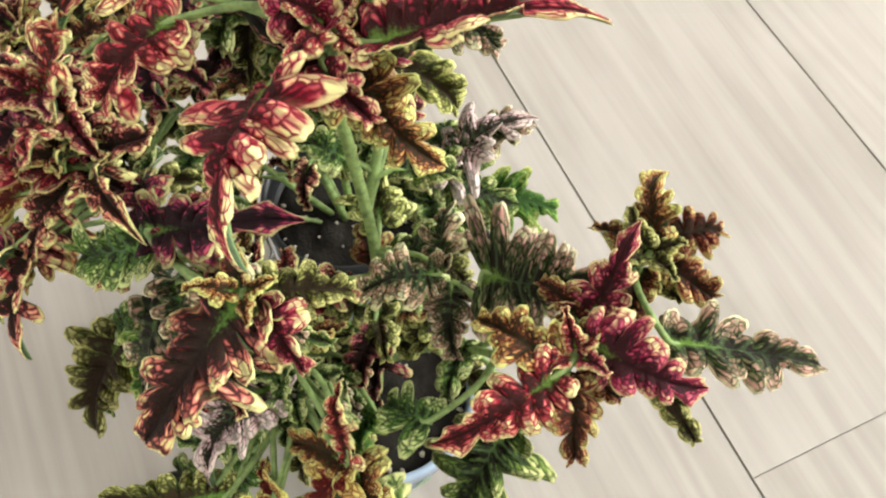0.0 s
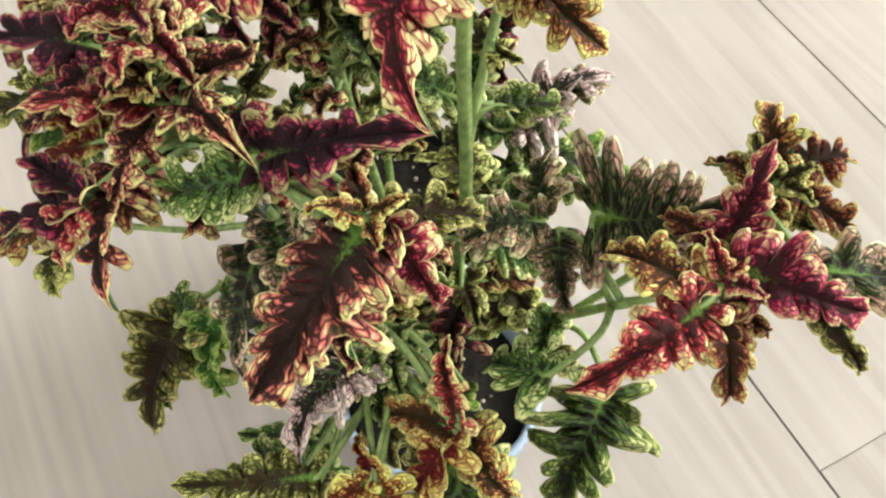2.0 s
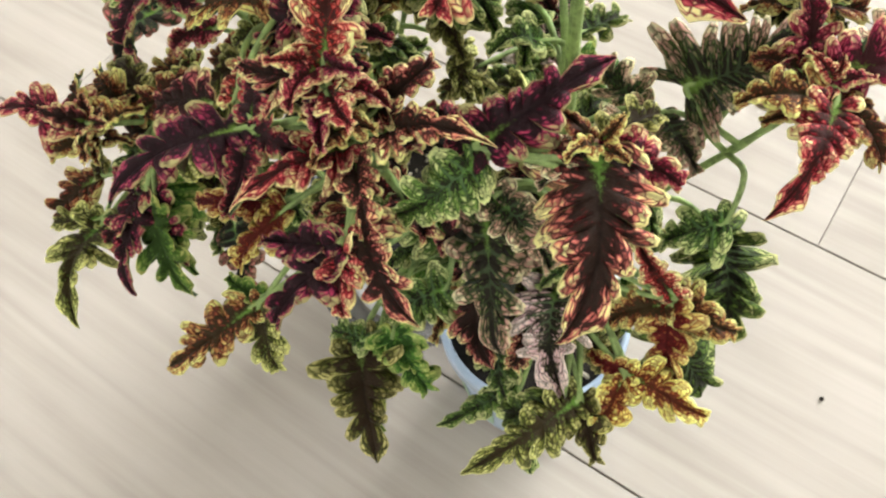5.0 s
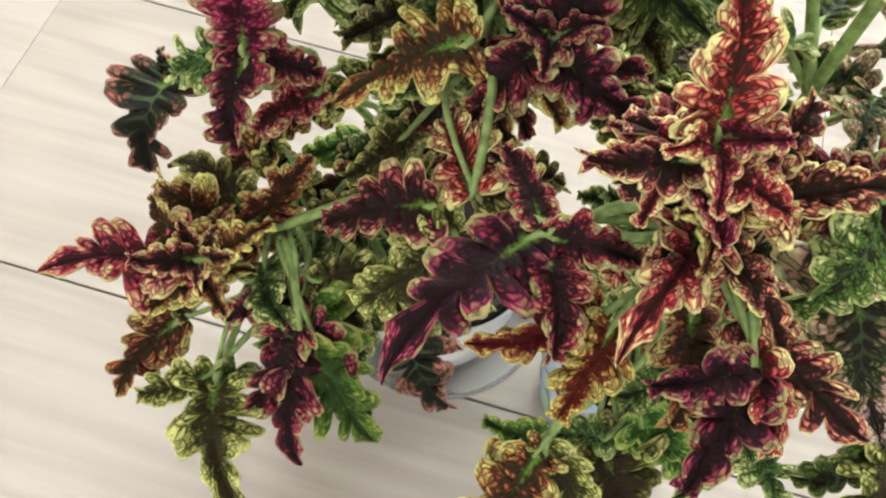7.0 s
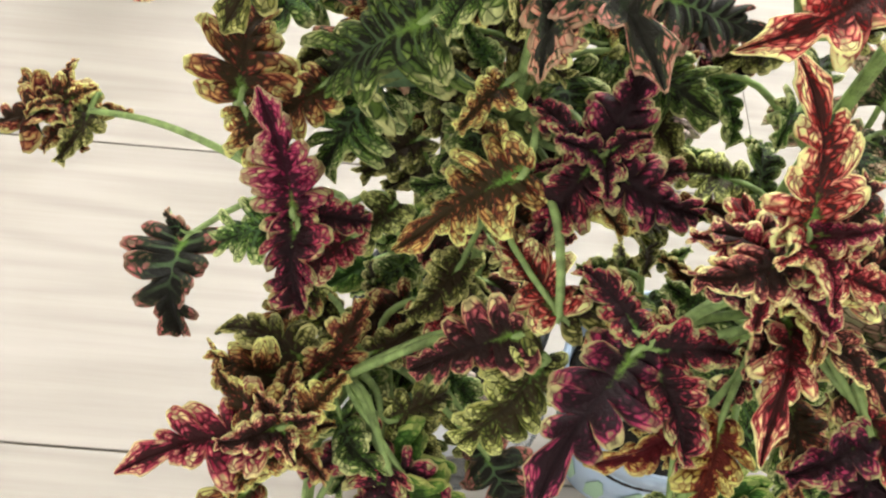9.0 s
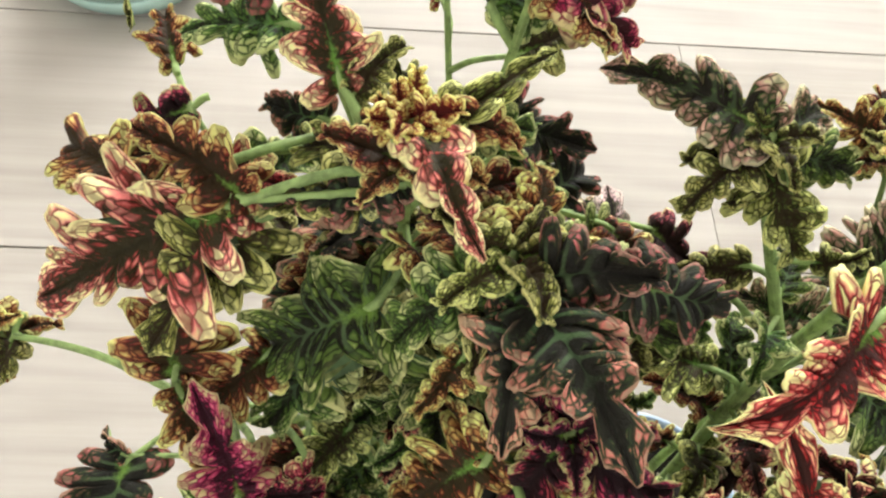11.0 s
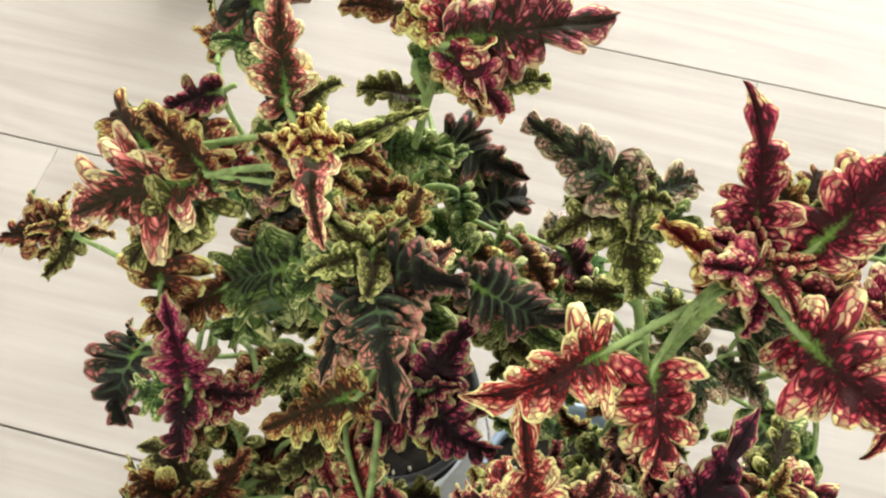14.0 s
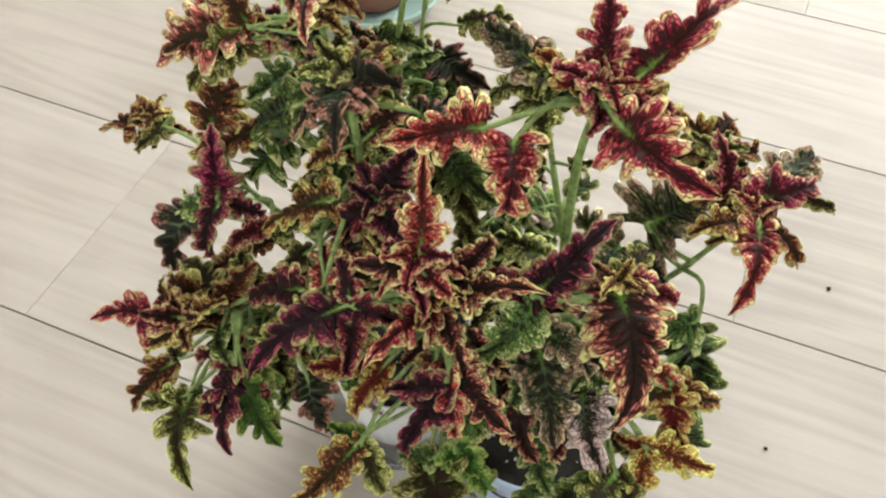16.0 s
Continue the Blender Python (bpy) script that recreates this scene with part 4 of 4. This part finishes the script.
B.leaf("rust", (-278, -136, 276), (-305, -101, 255), 0.5)
B.leaf("rust", (-284, -101, 283), (-293, -73, 274), 0.4, 0.2)
B.leaf("purple", (-278, -114, 280), (-300, -121, 267), 0.45, lobes=5)
B.leaf("green", (-260, -132, 273), (-241, -115, 265), 0.6)
B.leaf("green", (-262, -136, 269), (-278, -158, 261), 0.6)
# long shoot over the floor
B.leaf("rust", (-340, -158, 226), (-372, -170, 218), 0.5)
B.leaf("rust", (-336, -157, 227), (-360, -146, 228), 0.5, lobes=5)
B.leaf("olive", (-332, -159, 228), (-338, -177, 224), 0.5, lobes=5)
B.rosette("rust", (-340, -157, 228), 5, 10)
B.rosette("rust", (-340, -157, 219), 5, 13, lift=-0.05, start=25)
B.leaf("rust", (-272, -190, 275), (-269, -169, 285), 0.9, lobes=5)
B.leaf("rust", (-271, -192, 274), (-260, -209, 266), 0.6)
B.leaf("magenta", (-256, -215, 260), (-266, -197, 287), 0.56, 0.05)
B.leaf("purple", (-255, -215, 260), (-252, -234, 248), 0.7)
B.leaf("purple", (-256, -213, 260), (-237, -211, 256), 0.55)
B.leaf("green", (-257, -215, 258), (-278, -217, 247), 0.6)
B.leaf("dusk", (-300, -190, 204), (-298, -218, 192), 0.78, 0.2, lobes=5)
B.leaf("dusk", (-300, -188, 205), (-308, -180, 206), 0.5, lobes=4)
B.leaf("rust", (-200, -209, 280), (-229, -224, 259), 0.56, 0.12, lobes=7)
B.leaf("rust", (-200, -209, 279), (-212, -194, 279), 0.5, lobes=5)
B.leaf("purple", (-183, -205, 282), (-195, -222, 267), 0.6)
B.leaf("purple", (-182, -204, 282), (-174, -187, 299), 0.6)
B.leaf("purple", (-181, -206, 281), (-158, -216, 277), 0.55)
B.leaf("purple", (-184, -204, 282), (-198, -189, 282), 0.6)
B.rosette("purple", (-182, -205, 284), 4, 13)
B.rosette("purple", (-182, -205, 275), 5, 17, lift=-0.05, start=25)
B.leaf("red", (-190, -240, 267), (-205, -208, 255), 0.45, 0.06)
B.leaf("olive", (-189, -240, 266), (-171, -229, 263), 0.6)
B.leaf("wine", (-198, -243, 262), (-224, -250, 248), 0.5)
B.leaf("olive", (-192, -247, 259), (-212, -265, 244), 0.6)
# small leaves low beside the pots
B.stem((-205, -170, 92), (-206, -196, 122), (-210, -208, 138), r0=1.6, r1=1.0)
B.leaf("green", (-209, -206, 136), (-222, -224, 128), 0.7, 0.12, lobes=5)
B.leaf("lilac", (-206, -204, 130), (-186, -219, 112), 0.6, 0.14, lobes=5)
B.leaf("green", (-207, -203, 132), (-200, -222, 120), 0.6, 0.12, lobes=4)
# low shoot to the front
B.leaf("red", (-258, -261, 230), (-295, -275, 229), 0.56, 0.06)
B.leaf("rust", (-256, -260, 230), (-274, -246, 232), 0.5)
B.leaf("rust", (-255, -262, 229), (-242, -272, 234), 0.55)
B.leaf("rust", (-253, -258, 229), (-240, -246, 235), 0.5)
B.leaf("olive", (-250, -240, 224), (-279, -228, 223), 0.5)
B.leaf("rust", (-250, -243, 222), (-238, -224, 237), 0.5)
B.rosette("wine", (-255, -259, 231), 5, 12)
B.rosette("rust", (-255, -259, 222), 5, 15, lift=-0.05, start=25)
B.leaf("rust", (-266, -263, 193), (-283, -290, 168), 0.38, 0.06)
B.leaf("olive", (-264, -263, 195), (-277, -256, 195), 0.5, lobes=5)
B.leaf("olive", (-249, -280, 193), (-224, -317, 196), 0.48, 0.14, lobes=7)
B.leaf("olive", (-252, -278, 193), (-270, -288, 188), 0.55, lobes=5)
B.leaf("green", (-250, -278, 193), (-239, -271, 184), 0.6, lobes=5)
B.leaf("purple", (-228, -264, 219), (-235, -288, 200), 0.55, 0.12, lobes=7)
B.leaf("purple", (-226, -266, 218), (-220, -294, 190), 0.5, 0.12, lobes=6)
B.leaf("purple", (-224, -264, 218), (-204, -276, 200), 0.5, 0.12)
B.leaf("fresh", (-225, -267, 216), (-200, -284, 190), 0.55, 0.12)
B.leaf("fresh", (-228, -257, 214), (-204, -275, 191), 0.6, 0.14)
B.leaf("purple", (-230, -255, 216), (-251, -266, 204), 0.55)
B.leaf("olive", (-228, -251, 218), (-211, -240, 214), 0.6)
B.leaf("green", (-222, -223, 188), (-250, -223, 177), 0.55)
B.leaf("green", (-219, -211, 176), (-197, -228, 165), 0.55)
B.leaf("dusk", (-201, -252, 204), (-184, -267, 190), 0.6)

# fillers inside the bush
B.leaf("rust", (-226, -206, 204), (-246, -222, 200), 0.6, 0.14)
B.leaf("green", (-206, -120, 274), (-170, -110, 268), 0.6, 0.16, lobes=7)
B.leaf("green", (-204, -130, 338), (-186, -116, 330), 0.55, 0.12, lobes=5)
B.leaf("rust", (-200, -132, 350), (-206, -116, 352), 0.6, 0.1, lobes=5)
B.leaf("red", (-196, -132, 352), (-196, -110, 356), 0.6, 0.1, lobes=6)
B.leaf("red", (-192, -134, 350), (-178, -112, 350), 0.6, 0.1, lobes=6)
B.leaf("rust", (-194, -136, 348), (-182, -146, 344), 0.6, 0.1, lobes=5)
B.leaf("green", (-216, -142, 306), (-190, -138, 306), 0.6, 0.14, lobes=6)
B.leaf("olive", (-228, -156, 318), (-246, -146, 306), 0.6, 0.14, lobes=6)
B.leaf("green", (-226, -182, 300), (-255, -178, 268), 0.75, 0.12, lobes=8)
B.leaf("green", (-176, -160, 274), (-144, -174, 262), 0.7, 0.12, lobes=8)
B.leaf("green", (-178, -158, 274), (-160, -138, 268), 0.7, 0.12, lobes=6)
B.leaf("green", (-180, -156, 276), (-196, -140, 272), 0.7, 0.12, lobes=6)
B.leaf("olive", (-212, -166, 272), (-222, -184, 262), 0.7, 0.12, lobes=6)
B.leaf("green", (-190, -172, 276), (-184, -192, 264), 0.75, 0.12, lobes=7)
B.leaf("olive", (-180, -164, 270), (-166, -176, 260), 0.7, 0.12, lobes=5)
B.leaf("green", (-238, -180, 272), (-252, -196, 256), 0.75, 0.12, lobes=6)
B.leaf("green", (-212, -182, 268), (-208, -202, 258), 0.7, 0.12, lobes=6)
B.leaf("olive", (-228, -236, 194), (-212, -252, 186), 0.62, 0.12)
B.leaf("yellow", (-214, -232, 186), (-228, -246, 182), 0.62, 0.12)
B.leaf("green", (-222, -240, 182), (-214, -258, 174), 0.62, 0.12)
B.leaf("olive", (-206, -236, 190), (-200, -254, 184), 0.62, 0.12)
B.leaf("green", (-236, -244, 190), (-244, -262, 182), 0.62, 0.12)
B.leaf("olive", (-190, -214, 190), (-180, -230, 184), 0.62, 0.12)
B.leaf("green", (-226, -254, 190), (-224, -274, 178), 0.62, 0.12)
B.leaf("rust", (-246, -184, 210), (-262, -198, 198), 0.6, 0.12)
B.leaf("olive", (-232, -184, 226), (-246, -198, 218), 0.6, 0.12)
B.leaf("green", (-226, -186, 198), (-238, -200, 186), 0.6, 0.12)
B.leaf("rust", (-252, -212, 218), (-268, -226, 206), 0.6, 0.12)
B.leaf("olive", (-168, -162, 258), (-150, -174, 248), 0.6, 0.12)
B.leaf("green", (-158, -156, 266), (-142, -166, 258), 0.6, 0.12)
B.leaf("olive", (-164, -156, 230), (-150, -168, 218), 0.6, 0.12)
B.leaf("red", (-242, -202, 236), (-258, -214, 228), 0.6, 0.12)
B.leaf("rust", (-250, -184, 278), (-266, -198, 268), 0.6, 0.12)
B.leaf("olive", (-212, -216, 248), (-224, -230, 240), 0.6, 0.12)
B.leaf("green", (-188, -136, 286), (-180, -150, 278), 0.6, 0.12)
B.leaf("rust", (-166, -144, 276), (-150, -156, 268), 0.6, 0.12)
B.leaf("olive", (-206, -158, 296), (-200, -174, 288), 0.6, 0.12)
B.leaf("rust", (-236, -160, 286), (-248, -174, 278), 0.6, 0.12)
B.leaf("red", (-222, -210, 214), (-208, -226, 208), 0.6, 0.14)
B.leaf("olive", (-214, -200, 205), (-196, -214, 200), 0.6, 0.14)
B.leaf("green", (-206, -126, 268), (-222, -110, 258), 0.7, 0.14)
B.leaf("dusk", (-184, -134, 268), (-164, -116, 262), 0.7, 0.14)
B.leaf("olive", (-208, -166, 282), (-190, -178, 284), 0.6, 0.14)
B.leaf("rust", (-186, -146, 272), (-168, -158, 276), 0.6, 0.14)
B.leaf("wine", (-148, -136, 262), (-130, -148, 256), 0.6, 0.14)
B.leaf("rust", (-190, -202, 270), (-176, -218, 274), 0.6, 0.14)
B.leaf("red", (-262, -150, 300), (-240, -158, 306), 0.5, 0.14)
B.leaf("rust", (-304, -62, 292), (-316, -44, 262), 0.40, 0.10, up=(0.3, -0.8, 0.4))
B.leaf("olive", (-315, -46, 262), (-314, -49, 240), 0.10, 0.05, lobes=3, petiole=False)


# crumbs of soil dropped on the planks
for x, y, r in ((0.061, 0.059, 0.0016), (0.038, -0.094, 0.0013)):
    crumb = bmesh.new()
    bmesh.ops.create_icosphere(crumb, subdivisions=2, radius=r)
    for v in crumb.verts:
        v.co *= 1 + 0.35 * noise.noise(v.co * 1400)
        v.co.z = max(v.co.z, -0.5 * r)
    ob = tagged(part("soil_crumb", crumb, SOIL), "tiny dark crumb of soil lying on the plank floor", "crumb", group="crumbs on the floor")
    ob.location = (x, y, 0.5 * r)
